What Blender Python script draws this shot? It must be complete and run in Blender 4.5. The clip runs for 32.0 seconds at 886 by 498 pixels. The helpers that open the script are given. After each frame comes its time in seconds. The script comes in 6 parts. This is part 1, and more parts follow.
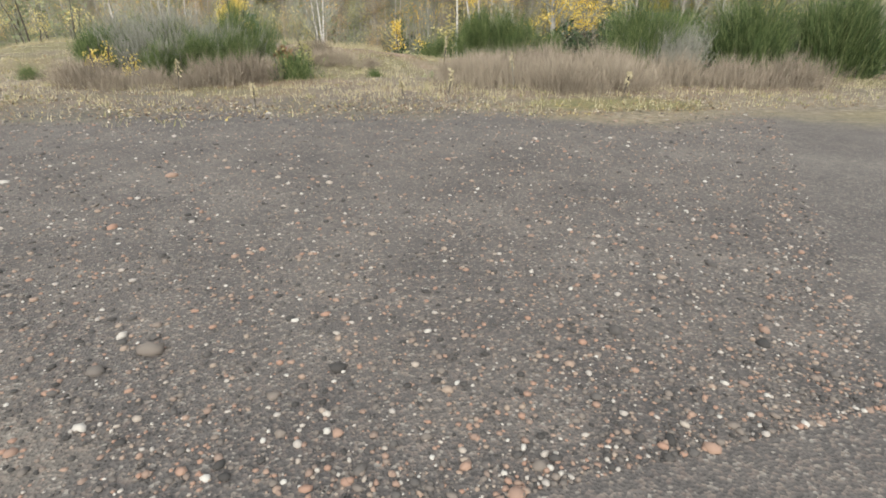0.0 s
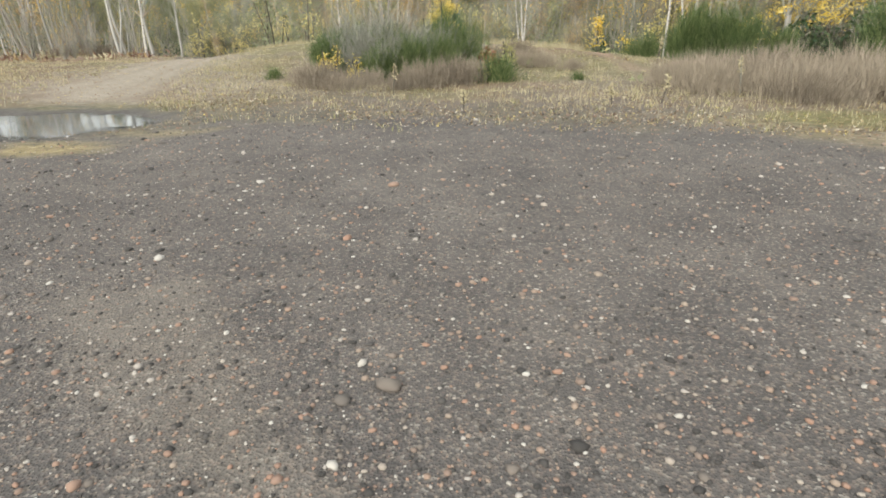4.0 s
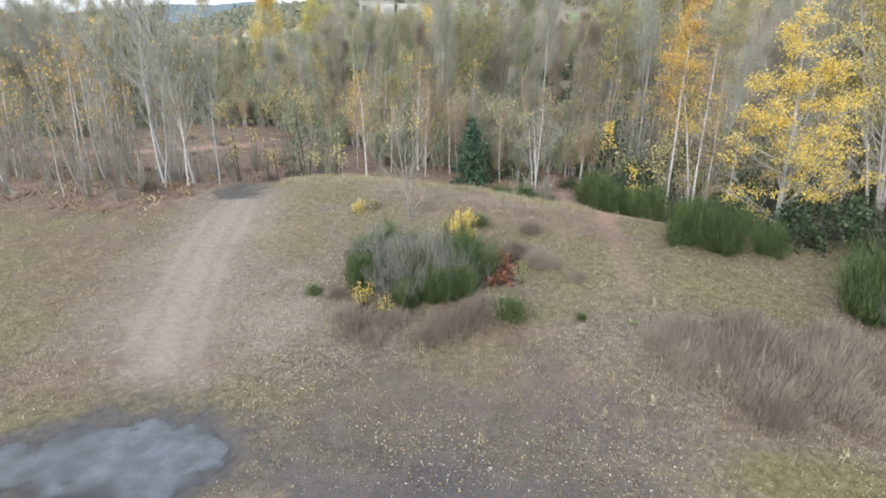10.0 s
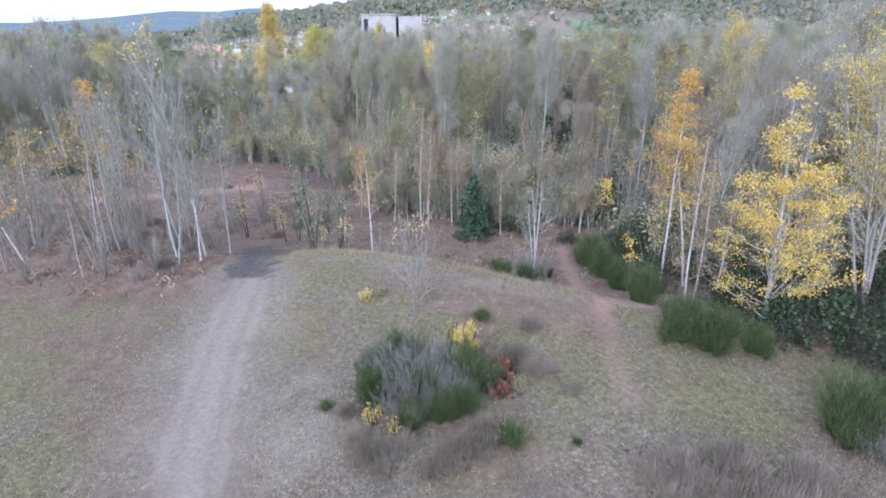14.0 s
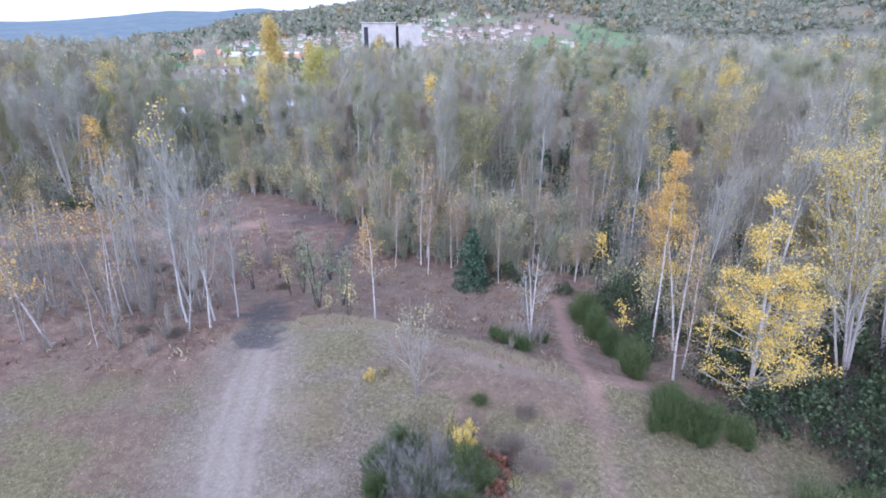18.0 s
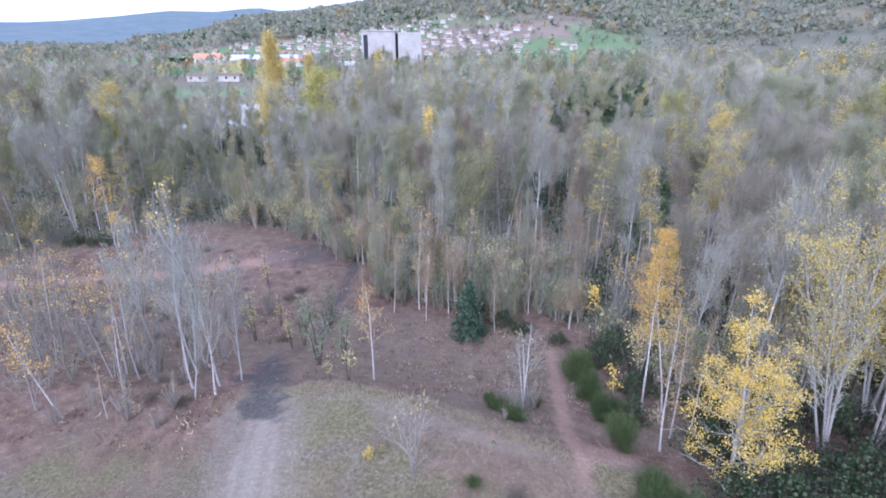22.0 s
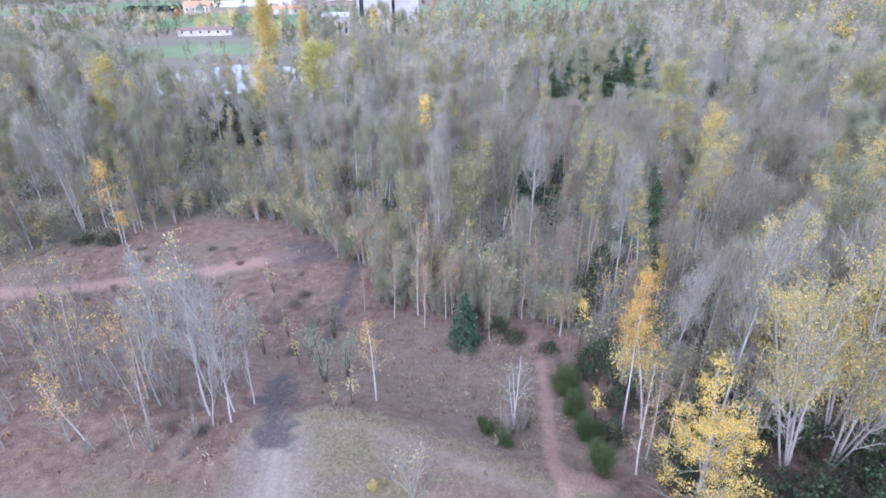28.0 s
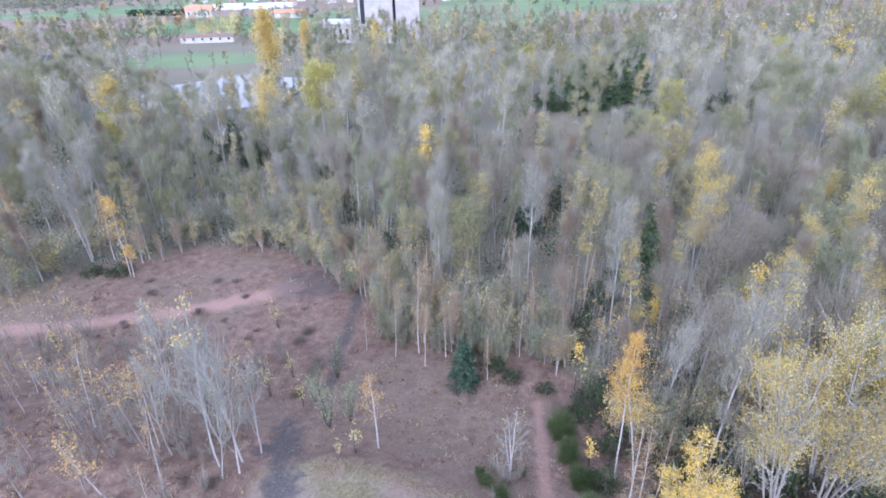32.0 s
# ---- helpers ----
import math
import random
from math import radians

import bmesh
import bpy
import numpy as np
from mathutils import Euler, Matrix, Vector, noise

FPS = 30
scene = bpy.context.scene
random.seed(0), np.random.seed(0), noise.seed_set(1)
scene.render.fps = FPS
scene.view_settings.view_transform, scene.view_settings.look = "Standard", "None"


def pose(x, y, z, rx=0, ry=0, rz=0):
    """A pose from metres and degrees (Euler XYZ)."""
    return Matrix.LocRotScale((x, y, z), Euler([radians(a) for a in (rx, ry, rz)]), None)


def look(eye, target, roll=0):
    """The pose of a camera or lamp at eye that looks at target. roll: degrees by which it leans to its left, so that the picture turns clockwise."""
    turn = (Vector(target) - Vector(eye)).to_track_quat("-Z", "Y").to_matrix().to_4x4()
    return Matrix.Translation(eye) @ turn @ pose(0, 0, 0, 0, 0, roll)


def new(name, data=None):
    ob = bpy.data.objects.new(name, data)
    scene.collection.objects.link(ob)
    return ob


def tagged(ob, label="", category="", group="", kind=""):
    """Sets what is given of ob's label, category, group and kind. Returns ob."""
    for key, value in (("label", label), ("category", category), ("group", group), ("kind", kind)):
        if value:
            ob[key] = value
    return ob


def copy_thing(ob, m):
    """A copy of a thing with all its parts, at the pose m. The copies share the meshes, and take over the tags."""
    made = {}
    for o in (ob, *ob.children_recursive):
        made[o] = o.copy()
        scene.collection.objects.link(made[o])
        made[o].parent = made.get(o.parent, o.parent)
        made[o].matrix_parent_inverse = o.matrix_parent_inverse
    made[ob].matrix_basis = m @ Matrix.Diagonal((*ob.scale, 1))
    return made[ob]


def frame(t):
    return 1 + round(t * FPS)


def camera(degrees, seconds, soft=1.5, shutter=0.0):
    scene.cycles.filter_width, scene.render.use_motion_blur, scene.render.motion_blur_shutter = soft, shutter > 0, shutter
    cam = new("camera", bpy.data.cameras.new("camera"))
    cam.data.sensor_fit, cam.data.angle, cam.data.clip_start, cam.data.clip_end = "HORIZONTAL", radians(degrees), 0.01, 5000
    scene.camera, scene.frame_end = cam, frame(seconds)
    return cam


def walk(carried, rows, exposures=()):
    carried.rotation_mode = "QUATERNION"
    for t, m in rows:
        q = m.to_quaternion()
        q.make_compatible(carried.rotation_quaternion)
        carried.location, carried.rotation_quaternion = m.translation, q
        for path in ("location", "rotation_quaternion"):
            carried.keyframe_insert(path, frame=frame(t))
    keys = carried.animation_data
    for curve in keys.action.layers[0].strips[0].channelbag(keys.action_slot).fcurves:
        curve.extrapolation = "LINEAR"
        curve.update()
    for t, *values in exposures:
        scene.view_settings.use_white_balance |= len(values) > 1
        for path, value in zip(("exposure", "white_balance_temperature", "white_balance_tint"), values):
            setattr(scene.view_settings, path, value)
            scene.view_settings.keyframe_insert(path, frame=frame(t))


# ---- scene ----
cam = camera(78.8, 32.0, soft=1.8)
PATH = [
    (0, (0.716, -0.266, 1.014), (1.244, 1.509, 0.259), 0.8),
    (0.5, (0.684, -0.117, 0.993), (1.097, 1.68, 0.217), 0.4),
    (1, (0.64, -0.057, 0.986), (0.969, 1.757, 0.21), 0.2),
    (1.5, (0.52, -0.013, 0.982), (0.827, 1.806, 0.209), -0.0),
    (2, (0.501, -0.015, 0.992), (0.803, 1.804, 0.219), 0.1),
    (2.5, (0.515, -0.023, 1.006), (0.718, 1.811, 0.234), 0.1),
    (3, (0.507, -0.019, 0.995), (0.487, 1.826, 0.223), -0.4),
    (3.5, (0.494, -0.032, 0.989), (0.41, 1.811, 0.217), -0.5),
    (5.5, (0.438, 0.075, 2.504), (0.325, 1.92, 1.742), 0.1),
    (6, (0.404, 0.015, 2.923), (0.288, 1.862, 2.164), 0.4),
    (7, (0.322, -0.01, 3.705), (0.201, 1.841, 2.957), 0.3),
    (8, (0.315, 0.153, 4.555), (0.186, 2.007, 3.817), 0.4),
    (9, (0.301, 0.231, 5.411), (0.169, 2.087, 4.679), 0.4),
    (10, (0.311, 0.367, 6.314), (0.17, 2.223, 5.583), 0.1),
    (11, (0.257, 0.594, 7.135), (0.113, 2.45, 6.406), 0.0),
    (12, (0.206, 0.7, 7.891), (0.062, 2.559, 7.167), 0.1),
    (13, (0.245, 0.696, 8.806), (0.094, 2.555, 8.082), -0.3),
    (14, (0.232, 0.667, 9.621), (0.084, 2.528, 8.904), -0.2),
    (14.5, (0.263, 0.632, 10.059), (0.109, 2.492, 9.341), -0.3),
    (16.5, (0.189, 0.643, 11.845), (0.045, 2.505, 11.13), 0.1),
    (17, (0.19, 0.734, 12.243), (0.046, 2.596, 11.527), 0.1),
    (18, (0.144, 0.857, 13.13), (0.001, 2.72, 12.414), 0.1),
    (19, (0.175, 0.978, 13.959), (0.032, 2.839, 13.242), 0.0),
    (20, (0.235, 1.066, 14.895), (0.092, 2.928, 14.178), 0.0),
    (21, (0.292, 1.103, 15.884), (0.149, 2.965, 15.167), 0.1),
    (22, (0.311, 1.224, 16.85), (0.168, 3.085, 16.132), 0.0),
    (23, (0.339, 1.333, 17.756), (0.197, 3.195, 17.039), 0.1),
    (24, (0.484, 1.456, 18.606), (0.34, 3.317, 17.888), -0.1),
    (25, (0.508, 1.51, 19.452), (0.363, 3.371, 18.733), -0.2),
    (25.5, (0.502, 1.552, 19.853), (0.358, 3.413, 19.135), -0.2),
    (27.5, (0.539, 1.629, 21.683), (0.4, 3.41, 20.784), -0.6),
    (28, (0.657, 1.734, 21.996), (0.514, 3.516, 21.098), -0.8),
    (29, (0.731, 1.843, 22.863), (0.585, 3.624, 21.966), -0.9),
    (30, (0.793, 1.967, 23.82), (0.645, 3.747, 22.921), -1.0),
    (31, (0.889, 2.068, 24.766), (0.738, 3.847, 23.866), -1.0),
    (32, (0.873, 2.159, 25.688), (0.723, 3.937, 24.785), -1.1),
]

# ---- light ----
EXPOSURES = [(0, 0.7, 6650, 4), (6, 0.66, 6800, 2), (9, 0.58, 6250, 6), (12, 0.54, 5400, 13), (16, 0.56, 4990, 22), (25, 0.6, 4950, 24), (28, 0.76, 4970, 24), (32, 0.76, 5000, 24)]
walk(cam, [(t, look(eye, target, roll)) for t, eye, target, roll in PATH], EXPOSURES)

SUN_ELEVATION, SUN_TURN = 27.0, 200.0
world = bpy.data.worlds.new("world")
world.use_nodes = True
scene.world = world
wn = world.node_tree.nodes
sky = wn.new("ShaderNodeTexSky")
sky.sky_type, sky.sun_disc = "NISHITA", False
sky.sun_elevation, sky.sun_rotation = radians(SUN_ELEVATION), radians(SUN_TURN)
sky.air_density, sky.dust_density, sky.ozone_density = 1.0, 4.0, 1.0
# a closed cloud layer: the blue is washed out towards an even white
veil = wn.new("ShaderNodeMix")
veil.data_type = "RGBA"
veil.inputs[0].default_value = 0.8
veil.inputs[7].default_value = (10.0, 10.1, 10.3, 1)
world.node_tree.links.new(sky.outputs[0], veil.inputs[6])
world.node_tree.links.new(veil.outputs[2], wn["Background"].inputs[0])
wn["Background"].inputs[1].default_value = 0.11
sun = new("sun", bpy.data.lights.new("sun", "SUN"))
sun.data.energy, sun.data.angle, sun.data.color = 2.2, radians(28), (1.0, 0.96, 0.9)
sa = radians(SUN_TURN)
sun.matrix_world = look((0, 0, 60), (math.sin(sa) * -40, math.cos(sa) * -40, 60 - 40 * math.tan(radians(SUN_ELEVATION))))

# ---- small tools ----
R = np.random.default_rng(7)


def mesh_of(name, verts, *faces):
    """A mesh from an array of places and one or more arrays of faces of one corner count each."""
    me = bpy.data.meshes.new(name)
    verts = np.asarray(verts, np.float32)
    faces = [np.asarray(f, np.int32) for f in faces if len(f)]
    me.vertices.add(len(verts))
    me.vertices.foreach_set("co", verts.ravel())
    loops = np.concatenate([f.ravel() for f in faces])
    sizes = np.concatenate([np.full(len(f), f.shape[1], np.int32) for f in faces])
    me.loops.add(len(loops))
    me.loops.foreach_set("vertex_index", loops)
    me.polygons.add(len(sizes))
    me.polygons.foreach_set("loop_start", np.concatenate([[0], np.cumsum(sizes)[:-1]]).astype(np.int32))
    me.update(calc_edges=True)
    return me


def put(name, me, mat, parent=None, label="", smooth=False):
    me.materials.clear()
    me.materials.append(mat)
    if smooth:
        me.polygons.foreach_set("use_smooth", np.ones(len(me.polygons), bool))
    ob = new(name, me)
    ob.parent = parent
    return tagged(ob, label)


def part(name, bm, mat, parent, label=""):
    me = bpy.data.meshes.new(name)
    bm.to_mesh(me)
    bm.free()
    return put(name, me, mat, parent, label)


def box(bm, lo, hi, bevel=0.0):
    made = bmesh.ops.create_cube(bm, size=1.0)["verts"]
    for v in made:
        v.co = Vector([lo[i] + (v.co[i] + 0.5) * (hi[i] - lo[i]) for i in range(3)])
    if bevel:
        bmesh.ops.bevel(bm, geom=[e for e in bm.edges if all(v in made for v in e.verts)], offset=bevel, segments=1, affect="EDGES")
    return made


def smooth_step(a, b, v):
    t = np.clip((v - a) / (b - a), 0, 1)
    return t * t * (3 - 2 * t)


def lattice(x, y, size, seed):
    """Value noise from 0 to 1, smooth over the given size."""
    x, y = np.asarray(x, float) / size, np.asarray(y, float) / size
    ix, iy = np.floor(x).astype(np.int64), np.floor(y).astype(np.int64)
    fx, fy = x - ix, y - iy
    fx, fy = fx * fx * (3 - 2 * fx), fy * fy * (3 - 2 * fy)

    def rnd(a, b):
        h = (a * 374761393 + b * 668265263 + seed * 974634777) & 0x7FFFFFFF
        h = ((h ^ (h >> 13)) * 1274126177) & 0x7FFFFFFF
        return ((h ^ (h >> 16)) & 0xFFFF) / 65535.0

    return (rnd(ix, iy) * (1 - fx) + rnd(ix + 1, iy) * fx) * (1 - fy) + (rnd(ix, iy + 1) * (1 - fx) + rnd(ix + 1, iy + 1) * fx) * fy


def fractal(x, y, size, seed):
    return sum(lattice(x, y, size / 2**n, seed + n) * 0.5**n for n in range(4)) / 1.875


def along(x, y, line):
    """The distance of places from a broken line of points."""
    best = np.full(np.shape(x), 1e9)
    for (ax, ay), (bx, by) in zip(line[:-1], line[1:]):
        dx, dy = bx - ax, by - ay
        t = np.clip(((x - ax) * dx + (y - ay) * dy) / (dx * dx + dy * dy), 0, 1)
        best = np.minimum(best, np.hypot(x - ax - t * dx, y - ay - t * dy))
    return best


# ---- the lie of the land ----
FLOOR = -2.7
POND = (-75.0, 160.0, 25.0, 27.0)
PUDDLE = (-5.6, 6.85, 1.75, 1.0)
# crest of the near hill and of the far hills: azimuth in degrees, rise of the crest in degrees
NEAR_CREST = ([-60, -33, -27.5, -23.5, -18, -12, -9.5, -4, 6, 14, 19, 22, 26, 34, 45, 60], [0, 0, 0.4, 1.6, 2.2, 3.1, 4.0, 5.6, 6.2, 4.8, 3.6, 3.7, 4.6, 6.0, 6.4, 5.0])
FAR_CREST = ([-70, -39, -34, -31, -28.5, -27, -26, -22, -20, -17, -11, -5, 12, 19, 23, 40, 70], [1.0, 1.45, 1.95, 2.35, 2.65, 2.45, 2.45, 2.95, 2.6, 3.0, 3.8, 3.0, 3.6, 3.9, 3.8, 4.0, 3.0])

# the mound's crest: where it runs, how high it stands, how drawn out its back is
CREST_LINE = ([-60, -20, -12, -9, -5, -2, 1, 4, 7, 12, 40], [23.0, 23.6, 24.0, 24.4, 23.8, 22.8, 21.6, 20.3, 19.4, 18.6, 16.0])
CREST_TOP = ([-60, -18, -13, -10.4, -9.3, -7, -5, 0, 3.5, 5.0, 8, 14, 40], [0.0, 0.02, -0.02, -0.12, 0.0, 0.4, 0.5, 0.5, 0.36, 0.14, -0.05, -0.2, -0.2])
CREST_LENGTH = ([-20, -12, -9, -6, -1, 2, 6, 14], [1.5, 1.45, 1.1, 0.95, 1.05, 1.3, 1.35, 1.4])


def height(x, y):
    x, y = np.asarray(x, float), np.asarray(y, float)
    # the mound rises gently to a sharp crest and falls off steeply behind it
    past = y - np.interp(x, *CREST_LINE) + (fractal(x, y, 2.4, 5) - 0.5) * 0.9
    top = np.interp(x, *CREST_TOP)
    fall = np.interp(past / np.interp(x, *CREST_LENGTH), [0, 0.5, 2.0, 4.5, 7, 10, 14], [0, 0.06, 0.3, 0.62, 0.84, 0.96, 1])
    z = np.where(past < 0, top * smooth_step(-8, -0.6, past), top + (FLOOR - top) * fall)
    near = 1 - smooth_step(60, 120, np.hypot(x, y))
    z = z + (fractal(x, y, 5.0, 3) - 0.5) * 0.22 * smooth_step(6, 12, y) * near
    z = z + (fractal(x, y, 1.1, 9) - 0.5) * (0.03 + 0.06 * smooth_step(7, 10, y)) * near
    r = np.hypot((x - PUDDLE[0]) / PUDDLE[2], (y - PUDDLE[1]) / PUDDLE[3]) + (fractal(x, y, 1.3, 21) - 0.5) * 1.25 + (fractal(x, y, 0.35, 23) - 0.5) * 0.55
    z = z - 0.09 * (1 - smooth_step(0.7, 1.2, r))
    r = np.hypot((x - POND[0]) / POND[2], (y - POND[1]) / POND[3]) + (fractal(x, y, 22.0, 25) - 0.5) * 0.5
    z = z - 1.6 * (1 - smooth_step(0.8, 1.1, r))
    far, turn = np.hypot(x, y), np.degrees(np.arctan2(x, y))
    first = np.tan(np.radians(np.interp(turn, *NEAR_CREST))) * 1700 + 20
    z = z + first * smooth_step(620, 1700, far) * np.where(np.interp(turn, *NEAR_CREST) > 0, 1, 0) * np.where(y > 0, 1, 0)
    second = np.tan(np.radians(np.interp(turn, *FAR_CREST))) * 4000 + 20
    second = second * (0.85 + 0.15 * smooth_step(3000, 4200, far))
    z = np.where(far > 2000, np.maximum(z, second * smooth_step(2300, 4000, far) + FLOOR), z)
    return z + (fractal(x, y, 160.0, 31) - 0.5) * 14 * smooth_step(700, 1300, far)


# ---- materials ----
def material(name, build, rough=0.9, spec=0.25):
    """A Principled material; build(nodes, links, shader) gives the colour socket."""
    m = bpy.data.materials.new(name)
    m.use_nodes = True
    n, l = m.node_tree.nodes, m.node_tree.links
    s = n["Principled BSDF"]
    s.inputs["Roughness"].default_value = rough
    s.inputs["Specular IOR Level"].default_value = spec
    colour = build(n, l, s)
    if colour is not None:
        l.new(colour, s.inputs["Base Color"])
    return m


def rgb(*c):
    return (*c, 1.0)


def ramp(n, l, fac, stops):
    r = n.new("ShaderNodeValToRGB")
    r.color_ramp.elements[0].position, r.color_ramp.elements[0].color = stops[0][0], rgb(*stops[0][1])
    r.color_ramp.elements[1].position, r.color_ramp.elements[1].color = stops[-1][0], rgb(*stops[-1][1])
    for p, c in stops[1:-1]:
        r.color_ramp.elements.new(p).color = rgb(*c)
    l.new(fac, r.inputs[0])
    return r.outputs[0]


def grain(n, l, scale, detail=4, rough=0.6, where="Object"):
    c = n.new("ShaderNodeTexCoord")
    t = n.new("ShaderNodeTexNoise")
    t.inputs["Scale"].default_value, t.inputs["Detail"].default_value, t.inputs["Roughness"].default_value = scale, detail, rough
    l.new(c.outputs[where], t.inputs["Vector"])
    return t.outputs[0]


def blend(n, l, fac, a, b, kind="MIX"):
    m = n.new("ShaderNodeMix")
    m.data_type, m.blend_type = "RGBA", kind
    for socket, v in ((m.inputs[0], fac), (m.inputs[6], a), (m.inputs[7], b)):
        if isinstance(v, (int, float)):
            socket.default_value = v
        elif isinstance(v, tuple):
            socket.default_value = rgb(*v)
        else:
            l.new(v, socket)
    return m.outputs[2]


def bump(n, l, s, height_socket, strength, distance):
    b = n.new("ShaderNodeBump")
    b.inputs["Strength"].default_value, b.inputs["Distance"].default_value = strength, distance
    l.new(height_socket, b.inputs["Height"])
    l.new(b.outputs[0], s.inputs["Normal"])


def leafy(name, stops, rough=0.6, glow_through=0.35):
    """Leaf matter: every leaf takes its own tone; light comes through the blades."""
    def build(n, l, s):
        g = n.new("ShaderNodeNewGeometry")
        o = n.new("ShaderNodeObjectInfo")
        add = n.new("ShaderNodeMath")
        add.operation = "MULTIPLY_ADD"
        l.new(o.outputs["Random"], add.inputs[0])
        add.inputs[1].default_value = 0.22
        l.new(g.outputs["Random Per Island"], add.inputs[2])
        c = ramp(n, l, add.outputs[0], stops)
        t = n.new("ShaderNodeBsdfTranslucent")
        l.new(c, t.inputs[0])
        m = n.new("ShaderNodeMixShader")
        m.inputs[0].default_value = glow_through
        l.new(s.outputs[0], m.inputs[1])
        l.new(t.outputs[0], m.inputs[2])
        l.new(m.outputs[0], n["Material Output"].inputs[0])
        return c
    return material(name, build, rough, 0.3)


def barky(name, stops, scale=9.0, relief=0.3):
    def build(n, l, s):
        o = n.new("ShaderNodeObjectInfo")
        g = n.new("ShaderNodeNewGeometry")
        f = grain(n, l, scale)
        a = n.new("ShaderNodeMath")
        a.operation = "MULTIPLY_ADD"
        l.new(g.outputs["Random Per Island"], a.inputs[0])
        a.inputs[1].default_value = 0.35
        l.new(f, a.inputs[2])
        a2 = n.new("ShaderNodeMath")
        a2.operation = "MULTIPLY_ADD"
        l.new(o.outputs["Random"], a2.inputs[0])
        a2.inputs[1].default_value = 0.42
        l.new(a.outputs[0], a2.inputs[2])
        bump(n, l, s, f, relief, 0.02)
        return ramp(n, l, a2.outputs[0], stops)
    return material(name, build, 0.9, 0.15)


def birch_build(n, l, s):
    c = n.new("ShaderNodeTexCoord")
    m = n.new("ShaderNodeMapping")
    m.inputs["Scale"].default_value = (5, 5, 14)
    l.new(c.outputs["Object"], m.inputs[0])
    t = n.new("ShaderNodeTexNoise")
    t.inputs["Scale"].default_value, t.inputs["Detail"].default_value = 1.6, 5
    l.new(m.outputs[0], t.inputs["Vector"])
    return ramp(n, l, t.outputs[0], [(0.33, (0.09, 0.08, 0.075)), (0.42, (0.38, 0.36, 0.345)), (0.6, (0.52, 0.49, 0.47)), (0.8, (0.43, 0.36, 0.33))])


BIRCH = material("birch bark", birch_build, 0.75, 0.2)
PALE_BARK = barky("pale poplar bark", [(0.3, (0.17, 0.165, 0.158)), (0.6, (0.28, 0.272, 0.26)), (1.1, (0.38, 0.365, 0.35))])
WHITE_BARK = barky("whitish poplar bark", [(0.3, (0.22, 0.214, 0.203)), (0.6, (0.34, 0.33, 0.315)), (1.1, (0.45, 0.435, 0.415))])
GREY_BARK = barky("grey brown bark", [(0.3, (0.11, 0.095, 0.085)), (0.7, (0.2, 0.18, 0.165)), (1.2, (0.31, 0.285, 0.265))])
DARK_BARK = barky("dark bark", [(0.3, (0.04, 0.035, 0.03)), (0.8, (0.09, 0.08, 0.07))])
TWIG = barky("bare twigs", [(0.35, (0.15, 0.15, 0.118)), (0.75, (0.225, 0.223, 0.178)), (1.25, (0.31, 0.305, 0.25))])
OLIVE_TWIG = barky("olive twigs", [(0.35, (0.13, 0.138, 0.083)), (0.75, (0.2, 0.207, 0.13)), (1.25, (0.285, 0.285, 0.19))])
BROWN_TWIG = barky("brown twigs", [(0.35, (0.14, 0.125, 0.1)), (0.75, (0.215, 0.192, 0.157)), (1.25, (0.3, 0.27, 0.225))])
PALE_TWIG = barky("pale bare twigs", [(0.35, (0.2, 0.2, 0.168)), (0.75, (0.28, 0.278, 0.238)), (1.25, (0.37, 0.365, 0.315))])
RED_TWIG = barky("reddish birch twigs", [(0.35, (0.17, 0.14, 0.11)), (0.75, (0.26, 0.22, 0.175)), (1.25, (0.36, 0.31, 0.255))])
HEATH_TWIG = barky("dry heath twigs", [(0.3, (0.1, 0.082, 0.066)), (0.75, (0.185, 0.155, 0.125)), (1.3, (0.3, 0.255, 0.205))], 25)
GREY_DEAD = barky("dead grey twigs", [(0.3, (0.11, 0.11, 0.096)), (0.9, (0.24, 0.237, 0.21))], 25)
YELLOW = leafy("yellow poplar leaves", [(0.0, (0.6, 0.4, 0.05)), (0.5, (0.78, 0.57, 0.11)), (1.2, (0.86, 0.7, 0.27))], glow_through=0.45)
GOLD = leafy("golden poplar leaves", [(0.0, (0.48, 0.36, 0.09)), (0.5, (0.66, 0.52, 0.16)), (1.2, (0.76, 0.65, 0.3))], glow_through=0.45)
GOLD_PALE = leafy("faded golden leaves", [(0.0, (0.5, 0.37, 0.08)), (0.5, (0.68, 0.53, 0.14)), (1.2, (0.79, 0.66, 0.24))], glow_through=0.42)
RUST_GOLD = leafy("faded orange birch leaves", [(0.0, (0.3, 0.19, 0.09)), (0.5, (0.45, 0.31, 0.15)), (1.2, (0.56, 0.44, 0.24))])
PALE_YELLOW = leafy("pale yellow leaves", [(0.0, (0.52, 0.42, 0.14)), (0.5, (0.66, 0.56, 0.22)), (1.2, (0.75, 0.67, 0.35))])
ORANGE = leafy("orange birch leaves", [(0.0, (0.45, 0.25, 0.065)), (0.5, (0.65, 0.42, 0.11)), (1.2, (0.76, 0.58, 0.2))])
RUST = leafy("rust brown leaves", [(0.0, (0.24, 0.15, 0.08)), (0.5, (0.36, 0.25, 0.13)), (1.2, (0.48, 0.36, 0.2))])
LIME_LEAF = leafy("yellow green leaves", [(0.0, (0.28, 0.28, 0.06)), (0.5, (0.45, 0.42, 0.11)), (1.2, (0.62, 0.56, 0.2))])
OLIVE = leafy("olive leaves", [(0.0, (0.2, 0.2, 0.08)), (0.5, (0.32, 0.3, 0.13)), (1.2, (0.46, 0.42, 0.2))])
